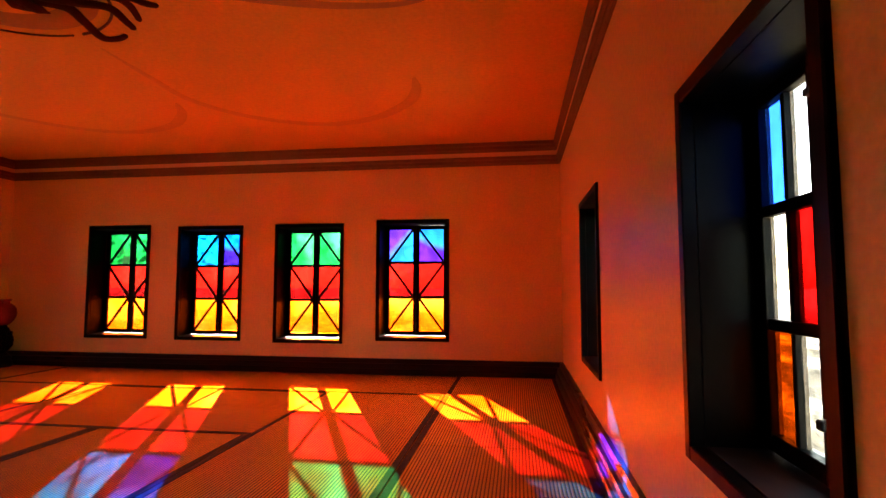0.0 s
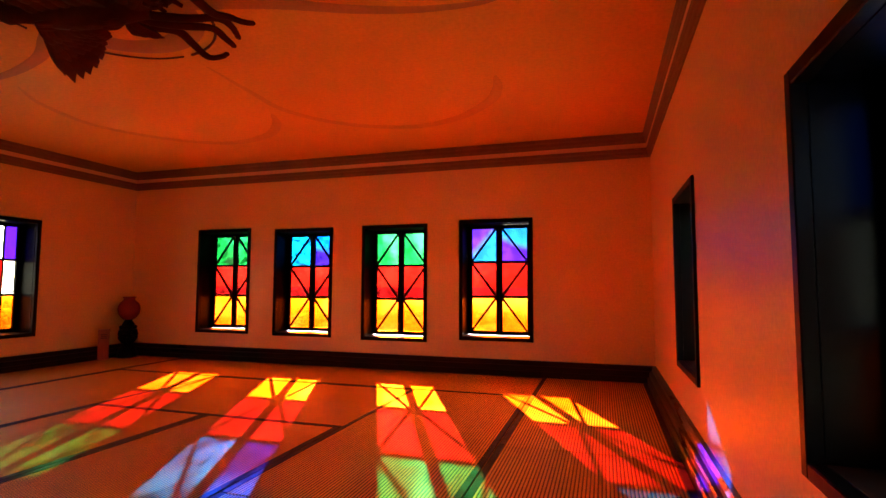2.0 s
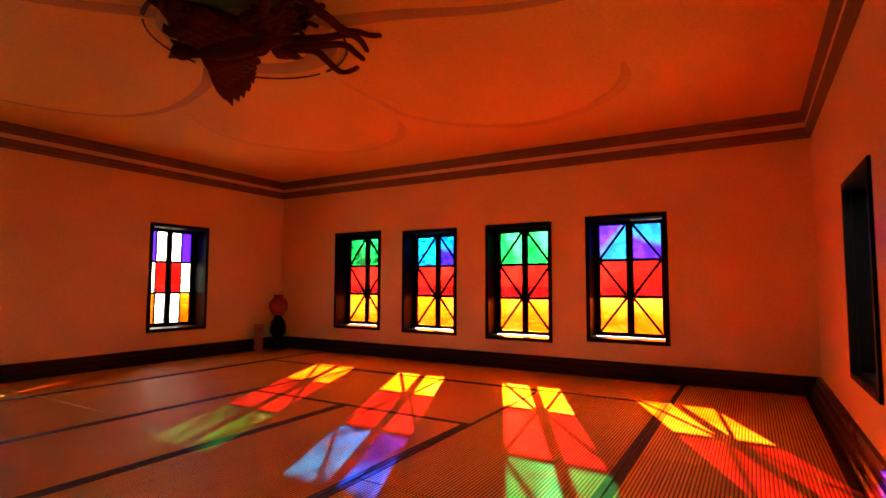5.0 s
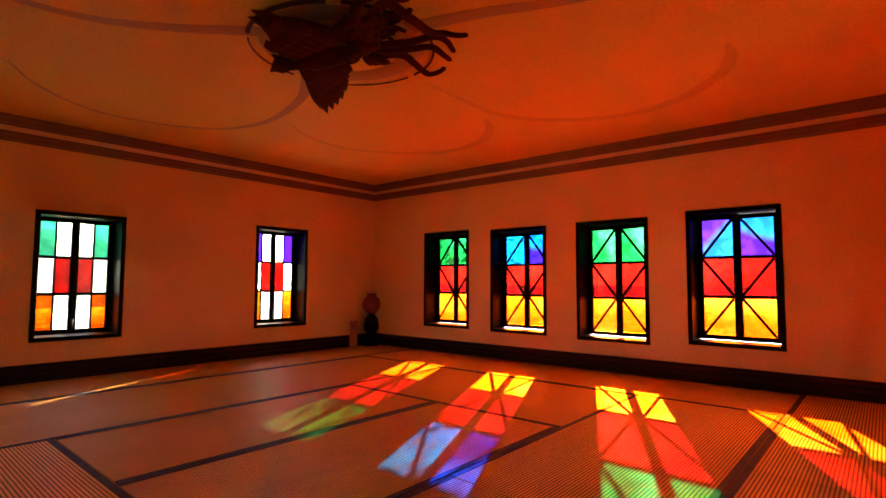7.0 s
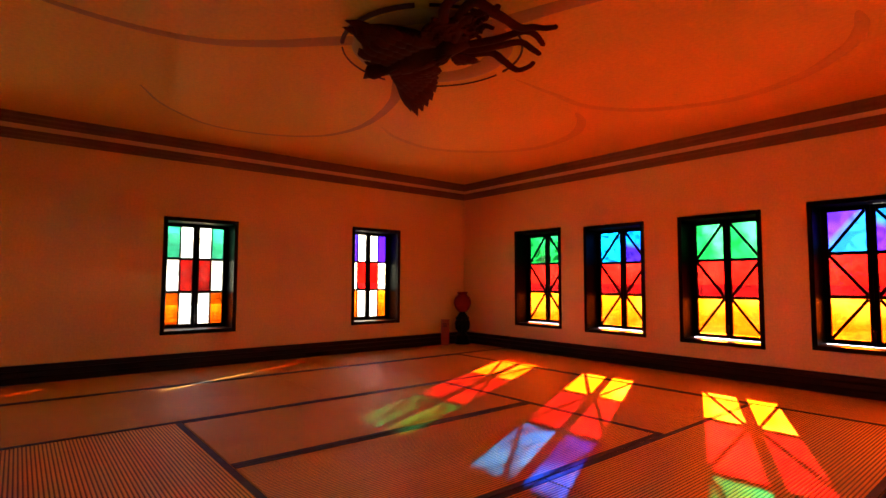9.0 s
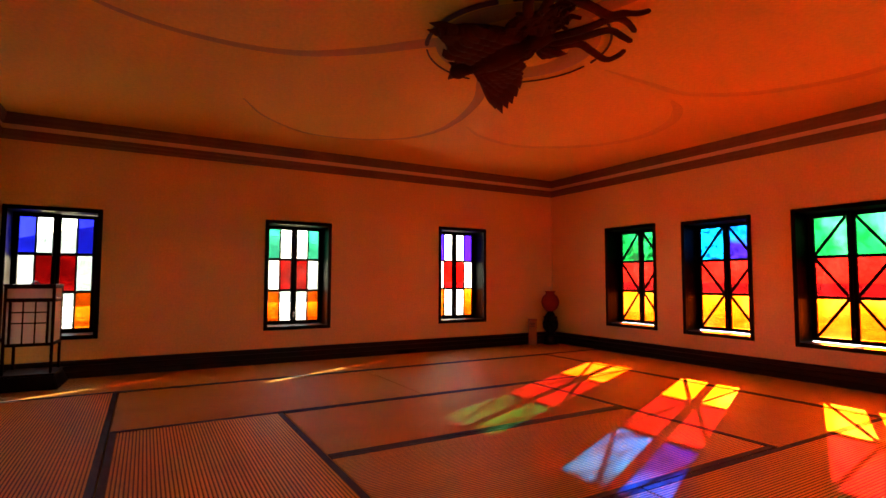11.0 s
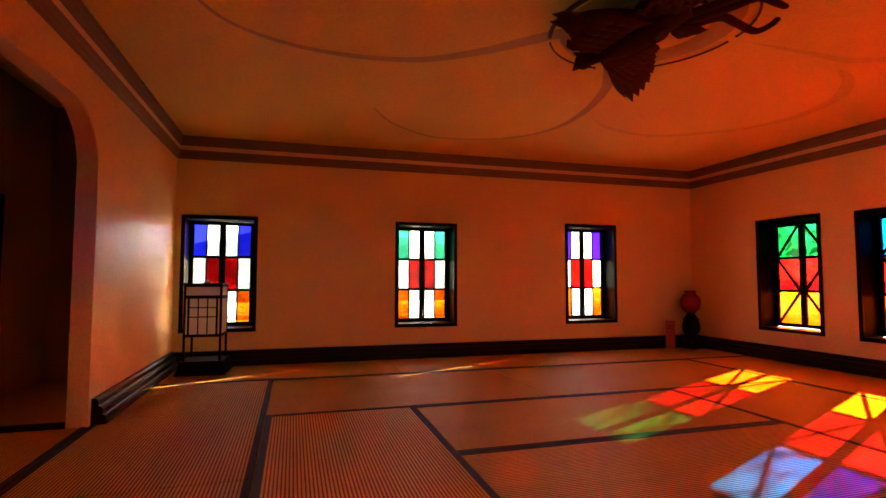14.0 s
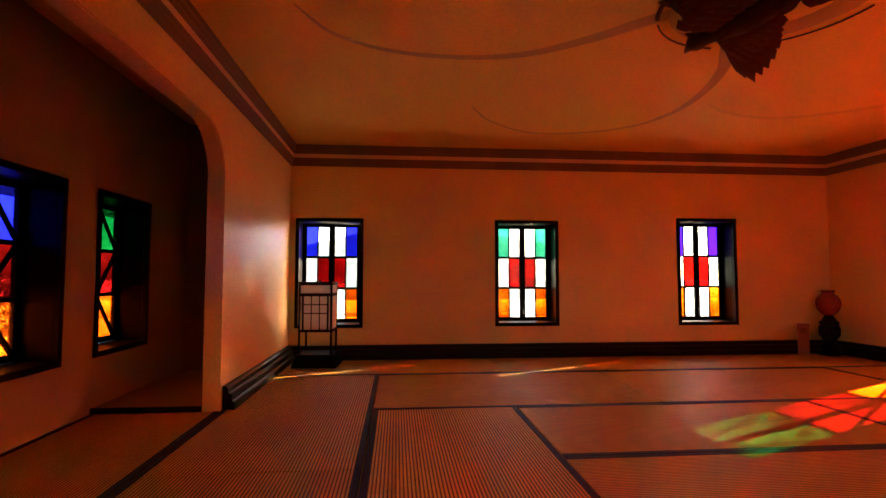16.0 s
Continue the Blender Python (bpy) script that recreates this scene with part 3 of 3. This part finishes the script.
part("edge_board", box(JAMB_X - 0.0035, JAMB_X + 0.008, ALC_Y, YS - S_TH, -0.05, 0.034, 0.002), BASEWOOD, platform)

# ---------------------------------------------------------------- ceiling relief
SWIRLS = [[(-2.26, 1.45), (-2.41, 1.27), (-2.66, 1.02), (-2.87, 0.72), (-2.94, 0.36), (-2.89, -0.03), (-2.71, -0.33), (-2.43, -0.48)],
          [(-2.46, 1.70), (-2.72, 1.85), (-3.0, 2.0), (-3.42, 2.11), (-3.8, 2.12), (-4.14, 1.99), (-4.38, 1.65), (-4.43, 1.18), (-4.15, 0.78), (-3.8, 0.56)],
          [(-3.57, 2.27), (-3.76, 2.56), (-3.84, 3.05), (-3.54, 3.55), (-3.13, 3.76), (-2.7, 3.66), (-2.43, 3.42), (-2.31, 3.19)],
          [(-2.17, 2.37), (-2.18, 2.76), (-2.17, 3.16), (-1.93, 3.54), (-1.47, 3.78), (-1.05, 3.7), (-0.73, 3.43), (-0.61, 3.19), (-0.58, 2.98)],
          [(-1.90, 1.74), (-1.67, 1.81), (-1.37, 1.91), (-1.04, 2.06), (-0.72, 2.15), (-0.4, 2.15), (-0.12, 1.95)]]
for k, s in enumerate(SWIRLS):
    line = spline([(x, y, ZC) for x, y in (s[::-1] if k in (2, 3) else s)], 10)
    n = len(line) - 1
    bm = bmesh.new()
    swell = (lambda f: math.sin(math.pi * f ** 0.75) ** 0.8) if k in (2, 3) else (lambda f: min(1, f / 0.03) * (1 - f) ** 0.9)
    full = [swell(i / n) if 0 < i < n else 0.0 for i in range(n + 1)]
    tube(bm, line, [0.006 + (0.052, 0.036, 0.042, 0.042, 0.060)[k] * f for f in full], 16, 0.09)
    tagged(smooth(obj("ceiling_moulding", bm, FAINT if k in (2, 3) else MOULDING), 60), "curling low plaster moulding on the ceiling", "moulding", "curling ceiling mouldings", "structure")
CX, CY = -2.185, 1.713
bm = bmesh.new()
N = 64
prof = [(0.29, ZC + 0.005), (0.32, ZC - 0.012), (0.36, ZC - 0.018), (0.40, ZC - 0.018), (0.43, ZC - 0.010), (0.445, ZC + 0.005)]
rows = [[bm.verts.new((CX + r * math.cos(2 * math.pi * i / N), CY + r * math.sin(2 * math.pi * i / N), z)) for i in range(N)] for r, z in prof]
for a, b in zip(rows, rows[1:]):
    for i in range(N):
        bm.faces.new((a[i], b[i], b[(i + 1) % N], a[(i + 1) % N]))
bmesh.ops.recalc_face_normals(bm, faces=bm.faces[:])
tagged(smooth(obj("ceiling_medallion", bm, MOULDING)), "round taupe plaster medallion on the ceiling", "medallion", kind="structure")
for a0, a1, r in ((27, 82, 0.007), (89, 172, 0.005), (179, 237, 0.005), (245, 312, 0.012), (320, 378, 0.008)):
    bm = bmesh.new()
    tube(bm, [(CX + 0.49 * math.cos(radians(a)), CY + 0.49 * math.sin(radians(a)), ZC - 0.012) for a in np.linspace(a0, a1, 20)], r, 6)
    tagged(smooth(obj("ceiling_ring", bm, RING)), "thin dark carved arc around the ceiling medallion", "carved ring", "arcs of the medallion ring")


# ---------------------------------------------------------------- carved bird
def blade(bm, root, tip, width, thick, bend=(0, 0, 0), n=7):
    """A feather: a flat tapered blade, bent on its way."""
    root, tip, bend = Vector(root), Vector(tip), Vector(bend)
    path = [root.lerp(tip, i / n) + bend * math.sin(math.pi * i / n) for i in range(n + 1)]
    w = [width * (0.55 + 0.45 * math.sin(math.pi * min(1, i / n * 1.25) * 0.8)) * (1 - max(0, i / n - 0.7) / 0.3 * 0.9) for i in range(n + 1)]
    tube(bm, path, w, 6, thick / width)


rnd = random.Random(5)
bm = bmesh.new()
zb = 1.975
body = spline([(-2.33, 1.50, zb - 0.02), (-2.22, 1.53, zb - 0.03), (-2.08, 1.56, zb - 0.03), (-1.96, 1.61, zb - 0.01), (-1.84, 1.67, zb + 0.01)], 5)
tube(bm, body, [0.03 + 0.05 * math.sin(math.pi * (0.08 + 0.8 * i / (len(body) - 1))) for i in range(len(body))], 12, 0.75)
head = spline([(-2.24, 1.52, zb - 0.02), (-2.33, 1.475, zb - 0.03), (-2.39, 1.465, zb - 0.03), (-2.43, 1.47, zb - 0.025), (-2.53, 1.492, zb - 0.02)], 3)
tube(bm, head, [0.052, 0.048, 0.045, 0.043, 0.046, 0.046, 0.044, 0.040, 0.034, 0.028, 0.021, 0.013, 0.004], 10)
for x, y in ((-2.37, 1.395), (-2.31, 1.385), (-2.27, 1.41), (-2.23, 1.42)):      # crest
    blade(bm, (-2.36 + 0.4 * (x + 2.37), 1.465, zb - 0.02), (x, y, zb), 0.016, 0.010)
# the wing spread towards the corner: primaries, then the notched trailing edge, then coverts over them
for k, (x, y) in enumerate(((-2.835, 2.055), (-2.89, 2.155), (-2.79, 2.125), (-2.70, 2.095), (-2.59, 2.045), (-2.47, 1.975), (-2.40, 1.92), (-2.34, 1.87), (-2.28, 1.82), (-2.22, 1.77), (-2.16, 1.715))):
    f = k / 10
    blade(bm, (-2.325 + 0.225 * f, 1.56 + 0.05 * f, zb - 0.02), (x, y, zb - 0.015 + 0.02 * f), (0.026, 0.038, 0.046, 0.05, 0.05, 0.048, 0.046, 0.044, 0.042, 0.04, 0.04)[k], 0.013, (-0.005 + 0.03 * f, 0.012, -0.02))
for row in range(3):
    for k in range(7):
        f = k / 6
        reach = 0.34 + 0.20 * row
        root = Vector((-2.325 + 0.215 * f, 1.55 + 0.05 * f, zb - 0.035 - 0.004 * (3 - row)))
        end = root + Vector((-0.38 + 0.29 * f, 0.52 - 0.30 * f, 0.01)) * reach
        blade(bm, root, end, 0.026 if k < 2 else 0.042, 0.016, (0.01 * f, 0.008, -0.012))
# the other wing, half folded: a solid mass with a notched edge and two blunt quills
mass = [(-2.25, 1.52), (-2.265, 1.41), (-2.255, 1.318), (-2.205, 1.285), (-2.155, 1.238), (-2.125, 1.19), (-2.085, 1.17), (-2.035, 1.20), (-1.99, 1.25), (-1.965, 1.295), (-1.945, 1.35), (-1.925, 1.42), (-1.91, 1.56), (-2.05, 1.60)]
mid_ = Vector((-2.08, 1.40, 0))
rims = []
for shrink, z in ((0.90, zb - 0.034), (1.0, zb - 0.012), (1.0, zb + 0.006), (0.9, zb + 0.02)):
    rims.append([bm.verts.new((mid_.x + (x - mid_.x) * shrink, mid_.y + (y - mid_.y) * shrink, z)) for x, y in mass])
for ra_, rb_ in zip(rims, rims[1:]):
    for i in range(len(mass)):
        j = (i + 1) % len(mass)
        bm.faces.new((ra_[i], ra_[j], rb_[j], rb_[i]))
bm.faces.new(rims[0][::-1]), bm.faces.new(rims[-1])
for x, y in ((-2.065, 1.108), (-2.128, 1.130)):
    blade(bm, (x + 0.03, y + 0.17, zb), (x, y, zb + 0.01), 0.026, 0.020)
edge = spline([(-2.075, 1.185, zb - 0.022), (-2.015, 1.255, zb - 0.030), (-1.975, 1.335, zb - 0.032), (-1.955, 1.45, zb - 0.030)], 6)
tube(bm, edge, [0.010 + 0.010 * i / (len(edge) - 1) for i in range(len(edge))], 8)      # the wing's leading bone
for k in range(13):      # stiff fringe standing off it
    f = k / 12
    p = edge[round(f * (len(edge) - 1))]
    out = Vector((0.050 + 0.012 * (k % 2), -0.034 + 0.020 * f, 0.012))
    blade(bm, p - out * 0.25, p + out, 0.013, 0.010)
for row in range(3):
    for k in range(6):
        f = k / 5
        root = Vector((-2.24 + 0.28 * f, 1.49 - 0.06 * row, zb - 0.038))
        blade(bm, root, root + Vector((0.05, -0.11, 0.008)), 0.034, 0.014, (-0.01, 0, -0.008))
TAILS = [[(-1.78, 1.52), (-1.58, 1.46), (-1.555, 1.60), (-1.58, 1.76), (-1.555, 1.835), (-1.50, 1.86), (-1.455, 1.89)],
         [(-1.96, 1.68), (-1.87, 1.70), (-1.72, 1.75), (-1.61, 1.82), (-1.59, 1.89), (-1.615, 1.985)],
         [(-1.95, 1.66), (-1.89, 1.73), (-1.78, 1.82), (-1.70, 1.90), (-1.685, 1.98), (-1.70, 2.06)],
         [(-1.96, 1.68), (-1.92, 1.76), (-1.87, 1.87), (-1.89, 1.98), (-1.90, 2.10), (-1.86, 2.15), (-1.80, 2.13)],
         [(-1.86, 1.60), (-1.71, 1.52), (-1.61, 1.55), (-1.55, 1.56), (-1.50, 1.54)],
         [(-1.86, 1.56), (-1.70, 1.40), (-1.56, 1.38), (-1.46, 1.46), (-1.38, 1.44)]]
for i, t in enumerate(TAILS):
    line = spline([(x, y, zb + 0.012 * math.sin(2.0 * j + i)) for j, (x, y) in enumerate(t)], 6)
    k = len(line) - 1
    tube(bm, line, [0.026 - 0.012 * (j / k) ** 1.5 - (0.008 if j == k else 0) for j in range(k + 1)], 8, 0.7)
for i in range(34):      # curled plumes between body and tail
    a = Vector((-2.10 + 0.30 * rnd.random(), 1.46 + 0.19 * rnd.random(), zb - 0.01 + 0.02 * rnd.random()))
    d = Vector((0.15 + 0.1 * rnd.random(), 0.20 * (rnd.random() - 0.55), 0))
    w = Vector((-d.y, d.x, 0)).normalized() * (0.03 * rnd.choice((-1, 1)))
    line = spline([a, a + d * 0.4 + w, a + d * 0.8 - w * 0.4, a + d + w * 0.6 + Vector((0, 0, -0.015))], 4)
    k = len(line) - 1
    tube(bm, line, [0.020 * (1 - 0.6 * j / k) for j in range(k + 1)], 6)
for x, y in ((-2.035, 1.80), (-2.00, 1.83), (-1.945, 1.865), (-1.95, 1.80)):      # rump feathers
    blade(bm, (-1.95, 1.66, zb - 0.02), (x, y, zb - 0.015), 0.030, 0.018, (0.015, 0, -0.02))
for i in range(18):      # breast feathers
    f = rnd.random()
    a = Vector((-2.30 + 0.34 * f, 1.50 + 0.10 * f + 0.06 * (rnd.random() - 0.5), zb - 0.078 - 0.008 * rnd.random()))
    blade(bm, a, a + Vector((0.08, 0.04 * rnd.random(), 0.012)), 0.020, 0.01)
add_box(bm, -2.14, -2.06, 1.57, 1.65, zb, ZC + 0.01, 0.01)
bmesh.ops.recalc_face_normals(bm, faces=bm.faces[:])
for v in bm.verts:
    v.co.x, v.co.y, v.co.z = 0.993 * v.co.x + 0.002, 0.975 * v.co.y + 0.018, v.co.z - 0.03
tagged(smooth(obj("phoenix_carving", bm, CARVING), 50), "dark carved wooden bird with spread wings under the ceiling", "carving")


# ---------------------------------------------------------------- paper floor lantern
def lantern(m):
    top = tagged(new("floor_lantern"), "square paper floor lantern with dark wooden frame beside the window", "lantern")
    top.matrix_basis = m
    bm = bmesh.new()
    for (h0, w0), (h1, w1) in (((0, 0.200), (0.105, 0.165)),):
        a = [bm.verts.new((sx * w0, sy * w0, h0)) for sx, sy in ((-1, -1), (1, -1), (1, 1), (-1, 1))]
        b = [bm.verts.new((sx * w1, sy * w1, h1)) for sx, sy in ((-1, -1), (1, -1), (1, 1), (-1, 1))]
        for i in range(4):
            bm.faces.new((a[i], a[(i + 1) % 4], b[(i + 1) % 4], b[i]))
        bm.faces.new(a[::-1]), bm.faces.new(b)
    bmesh.ops.bevel(bm, geom=bm.edges[:], offset=0.006, segments=2, affect="EDGES")
    part("base", bm, LAMPWOOD, top, "dark tapered wooden foot")
    part("base_tray", box(-0.168, 0.168, -0.168, 0.168, 0.105, 0.118, 0.003), LAMPWOOD, top)
    s = 0.140
    for sx in (-1, 1):
        for sy in (-1, 1):
            part("leg", box(sx * s - 0.009, sx * s + 0.009, sy * s - 0.009, sy * s + 0.009, 0.118, 0.775, 0.002), LAMPWOOD, top)
    z0, z1, zt = 0.335, 0.66, 0.752
    for k in range(4):
        rot = pose(0, 0, 0, 0, 0, 90 * k)
        panel = part("paper_panel", box(-s + 0.009, s - 0.009, -s - 0.001, -s + 0.001, z0, zt), PAPER, top, "white paper panel", m=rot)
        for za, zb_ in ((z0 - 0.016, z0 + 0.008), (zt - 0.006, zt + 0.012), (z1 - 0.014, z1 + 0.014)):
            part("rail", box(-s + 0.009, s - 0.009, -s - 0.010, -s + 0.006, za, zb_, 0.002), LAMPWOOD, top, m=rot)
        if k % 2:
            continue
        for x in (-0.110, 0.110):
            part("lattice_frame", box(x - 0.008, x + 0.008, -s - 0.008, -s + 0.004, z0 + 0.008, z1 - 0.014, 0.001), LAMPWOOD, panel)
        for x in (-0.036, 0.036):
            part("lattice_bar", box(x - 0.0045, x + 0.0045, -s - 0.006, -s + 0.002, z0 + 0.008, z1 - 0.014), LAMPWOOD, panel)
        for z in (z0 + 0.155, z0 + 0.235):
            part("lattice_bar", box(-0.102, 0.102, -s - 0.0065, -s + 0.001, z - 0.0045, z + 0.0045), LAMPWOOD, panel)
    part("top_frame", box(-s - 0.012, s + 0.012, -s - 0.012, s + 0.012, zt + 0.012, zt + 0.026, 0.003), LAMPWOOD, top)
    bm = bmesh.new()
    tube(bm, [(0, -s + 0.02 + 2 * (s - 0.02) * i / 12, zt + 0.022 + 0.026 * math.sin(math.pi * i / 12)) for i in range(13)], 0.008, 6)
    part("carrying_handle", bm, LAMPWOOD, top)
    return top


light_stand = lantern(pose(-4.735, -0.685, 0, 0, 0, 87))
light_stand.scale = (0.97, 0.95, 0.945)

# ---------------------------------------------------------------- lamp on a carved stand, and the post beside it
oil = tagged(new("globe_lamp"), "round red glass lamp on a black carved stand", "lamp")
oil.matrix_basis = pose(-4.87, 4.32, 0)
oil.scale = (0.78, 0.78, 1.0)
bm = bmesh.new()
lathe(bm, [(0.150, 0.0), (0.158, 0.02), (0.150, 0.045), (0.135, 0.06), (0.140, 0.085), (0.130, 0.105), (0.095, 0.12), (0.075, 0.14)], 28)
smooth(part("foot", bm, STAND, oil)).scale = (0.80, 0.80, 1)
bm = bmesh.new()
lathe(bm, [(0.075, 0.14), (0.085, 0.17), (0.115, 0.20), (0.135, 0.235), (0.130, 0.27), (0.112, 0.30), (0.118, 0.33), (0.100, 0.36), (0.070, 0.385), (0.066, 0.40)], 28)
carved = smooth(part("carved_body", bm, STAND, oil))
carved.scale = (0.72, 0.72, 1)
for k in range(16):
    c = (math.cos(math.pi * k / 8), math.sin(math.pi * k / 8))
    bm = bmesh.new()
    tube(bm, spline([(0.085 * c[0], 0.085 * c[1], 0.16), (0.150 * c[0], 0.150 * c[1], 0.22 + 0.03 * (k % 2)), (0.125 * c[0], 0.125 * c[1], 0.29), (0.135 * c[0], 0.135 * c[1], 0.335)], 4), [0.02] * 5 + [0.024] * 4 + [0.018] * 4, 6)
    smooth(part("carved_rib", bm, STAND, carved))
bm = bmesh.new()
lathe(bm, [(0.066, 0.40), (0.098, 0.425), (0.126, 0.46), (0.139, 0.505), (0.132, 0.55), (0.108, 0.585), (0.076, 0.605), (0.066, 0.615), (0.072, 0.628), (0.085, 0.642), (0.081, 0.644), (0.062, 0.618), (0.06, 0.61)], 32)
smooth(part("globe", bm, GLOBE, oil, "dull red glazed globe with flared neck"))
post = tagged(new("sign_post"), "small reddish upright wooden post with faded writing", "sign")
post.matrix_basis = pose(-4.93, 4.09, 0, 0, 0, 50)
part("board", box(-0.050, 0.050, -0.032, 0.032, 0, 0.300, 0.004), POST, post)
part("cap", box(-0.054, 0.054, -0.036, 0.036, 0.300, 0.309, 0.002), POST, post)
for z, w in ((0.258, 0.028), (0.240, 0.024), (0.222, 0.026)):
    part("writing", box(-w, w, -0.0332, -0.0322, z - 0.004, z + 0.004), INK, post)

# ---------------------------------------------------------------- outside
SEA, sn_, sl_, sb_ = material("glare_toned_sea", 0.5)
sb_.inputs["Specular IOR Level"].default_value = 0.0
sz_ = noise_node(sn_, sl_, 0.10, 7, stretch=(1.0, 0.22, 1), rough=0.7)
# Bright ripples in the base colour stand in for sun glitter
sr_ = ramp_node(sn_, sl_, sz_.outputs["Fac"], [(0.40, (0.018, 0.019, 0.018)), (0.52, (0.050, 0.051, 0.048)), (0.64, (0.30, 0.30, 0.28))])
# Paler with distance: horizon glare and haze put into the base colour
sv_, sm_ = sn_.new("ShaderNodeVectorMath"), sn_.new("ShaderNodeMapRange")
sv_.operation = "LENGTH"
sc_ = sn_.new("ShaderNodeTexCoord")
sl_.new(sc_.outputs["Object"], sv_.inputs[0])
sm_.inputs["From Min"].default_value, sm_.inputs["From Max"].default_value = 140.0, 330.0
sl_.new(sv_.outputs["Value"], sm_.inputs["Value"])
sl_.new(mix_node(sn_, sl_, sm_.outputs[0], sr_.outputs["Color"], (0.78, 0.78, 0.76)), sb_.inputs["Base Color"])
bump_node(sn_, sl_, sb_, sz_.outputs["Fac"], 0.8, 2.0)
LAND = surface("dry_grass_ground", (0.16, 0.15, 0.09), (0.36, 0.33, 0.22), 0.35, 0.9, 0.6, 0.2, 6.0)
# the hill's pale base colour carries the haze of distance
HILL = surface("hazy_wooded_hillside", (0.12, 0.13, 0.095), (0.32, 0.325, 0.26), 0.12, 0.95, 0.4, 1.0, 0.2)
LEAF = surface("leafy_foliage", (0.035, 0.055, 0.018), (0.09, 0.12, 0.04), 2.0, 0.8, 0.3, 0.02, 20)
BARK = surface("rough_bark", (0.06, 0.045, 0.03), (0.12, 0.09, 0.06), 6.0, 0.9, 0.5, 0.02, 40, (1, 1, 0.2))
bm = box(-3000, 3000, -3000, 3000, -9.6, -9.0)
tagged(obj("sea", bm, SEA), "rippled sea with glare toned in towards the horizon", "sea", kind="structure")
bm = bmesh.new()
G = 40
grid = {}
for i in range(G + 1):
    for j in range(G + 1):
        x, y = -70 + 110 * i / G, -75 + 95 * j / G
        edge = min(1, max(0, (15 - y) / 6)) * min(1, max(0, (x + 70) / 12)) * min(1, max(0, (40 - x) / 12)) * min(1, max(0, (y + 75) / 10))
        grid[i, j] = bm.verts.new((x, y, -9.3 + edge * 6.0 + 0.5 * noise.noise((x * 0.12, y * 0.12, 0)) * edge))
for i in range(G):
    for j in range(G):
        bm.faces.new((grid[i, j], grid[i + 1, j], grid[i + 1, j + 1], grid[i, j + 1]))
tagged(smooth(obj("ground", bm, LAND), 80), "dry sunlit headland below the house", "ground", kind="structure")


def ridge(name, x0, y0, x1, y1, height, depth, seed, label):
    bm, n, k = bmesh.new(), 48, 10
    a, b = Vector((x0, y0, 0)), Vector((x1, y1, 0))
    d = Vector(((b - a).y, -(b - a).x, 0)).normalized() * depth
    g = {}
    for i in range(n + 1):
        for j in range(k + 1):
            f, s = i / n, j / k
            h = height * math.sin(math.pi * f) ** 1.3 * math.sin(math.pi * s) * (0.92 + 0.3 * noise.noise((f * 5 + seed, s * 2, seed)))
            p = a.lerp(b, f) + d * (s - 0.5)
            g[i, j] = bm.verts.new((p.x, p.y, -9.5 + max(0, h) + 0.04 * height * noise.noise((f * 40, s * 9, seed))))
    for i in range(n):
        for j in range(k):
            bm.faces.new((g[i, j], g[i + 1, j], g[i + 1, j + 1], g[i, j + 1]))
    return tagged(smooth(obj(name, bm, HILL), 80), label, "hill", kind="structure")


ridge("hill", -280, -160, -290, 200, 36, 110, 1.3, "low wooded hill across the bay")
ridge("hill", -150, -180, 130, -190, 40, 90, 4.1, "wooded hillside behind the trees")


def tree(m, height, seed):
    """A trunk with limbs and a crown of many small leaf clumps."""
    rn = random.Random(seed)
    top = tagged(new("tree"), "leafy evergreen tree standing on the headland", "tree", "trees on the headland")
    top.matrix_basis = m
    bm = bmesh.new()
    tube(bm, [(0, 0, -0.3), (0.05, 0, height * 0.3), (0, 0.08, height * 0.6), (0.1, 0, height * 0.85)], [0.2, 0.15, 0.1, 0.04], 8)
    tips = []
    for i in range(9):
        a, z = i * 2.4 + rn.random(), height * (0.3 + 0.05 * i)
        e = Vector((math.cos(a), math.sin(a), 0.55)) * height * (0.20 + 0.12 * rn.random())
        tube(bm, [(0, 0, z), Vector((0, 0, z)) + e * 0.5, Vector((0, 0, z)) + e], [0.07, 0.045, 0.015], 6)
        tips += [Vector((0, 0, z)) + e * f for f in (0.6, 0.85, 1.05)]
    part("trunk", bm, BARK, top)
    bm = bmesh.new()
    for c in tips:
        for i in range(70):
            p = c + Vector((rn.gauss(0, 1), rn.gauss(0, 1), rn.gauss(0, 0.7))) * height * 0.075
            u = Vector((rn.gauss(0, 1), rn.gauss(0, 1), rn.gauss(0, 1))).normalized() * 0.16
            w = u.orthogonal().normalized() * 0.07
            bm.faces.new([bm.verts.new(p + q) for q in (-u, w, u, -w)])
    part("crown", bm, LEAF, top)
    return top


first = tree(pose(-9, -20, -3.3), 5.5, 3)
for x, y, s, rz in ((-4.5, -22, 1.0, 70), (0.5, -19, 0.9, 160), (-14, -19, 1.1, 220), (-19, -14, 0.9, 300), (-24, -8, 0.75, 20)):
    c = copy_thing(first, pose(x, y, -3.3, 0, 0, rz))
    c.scale = (s, s, s)
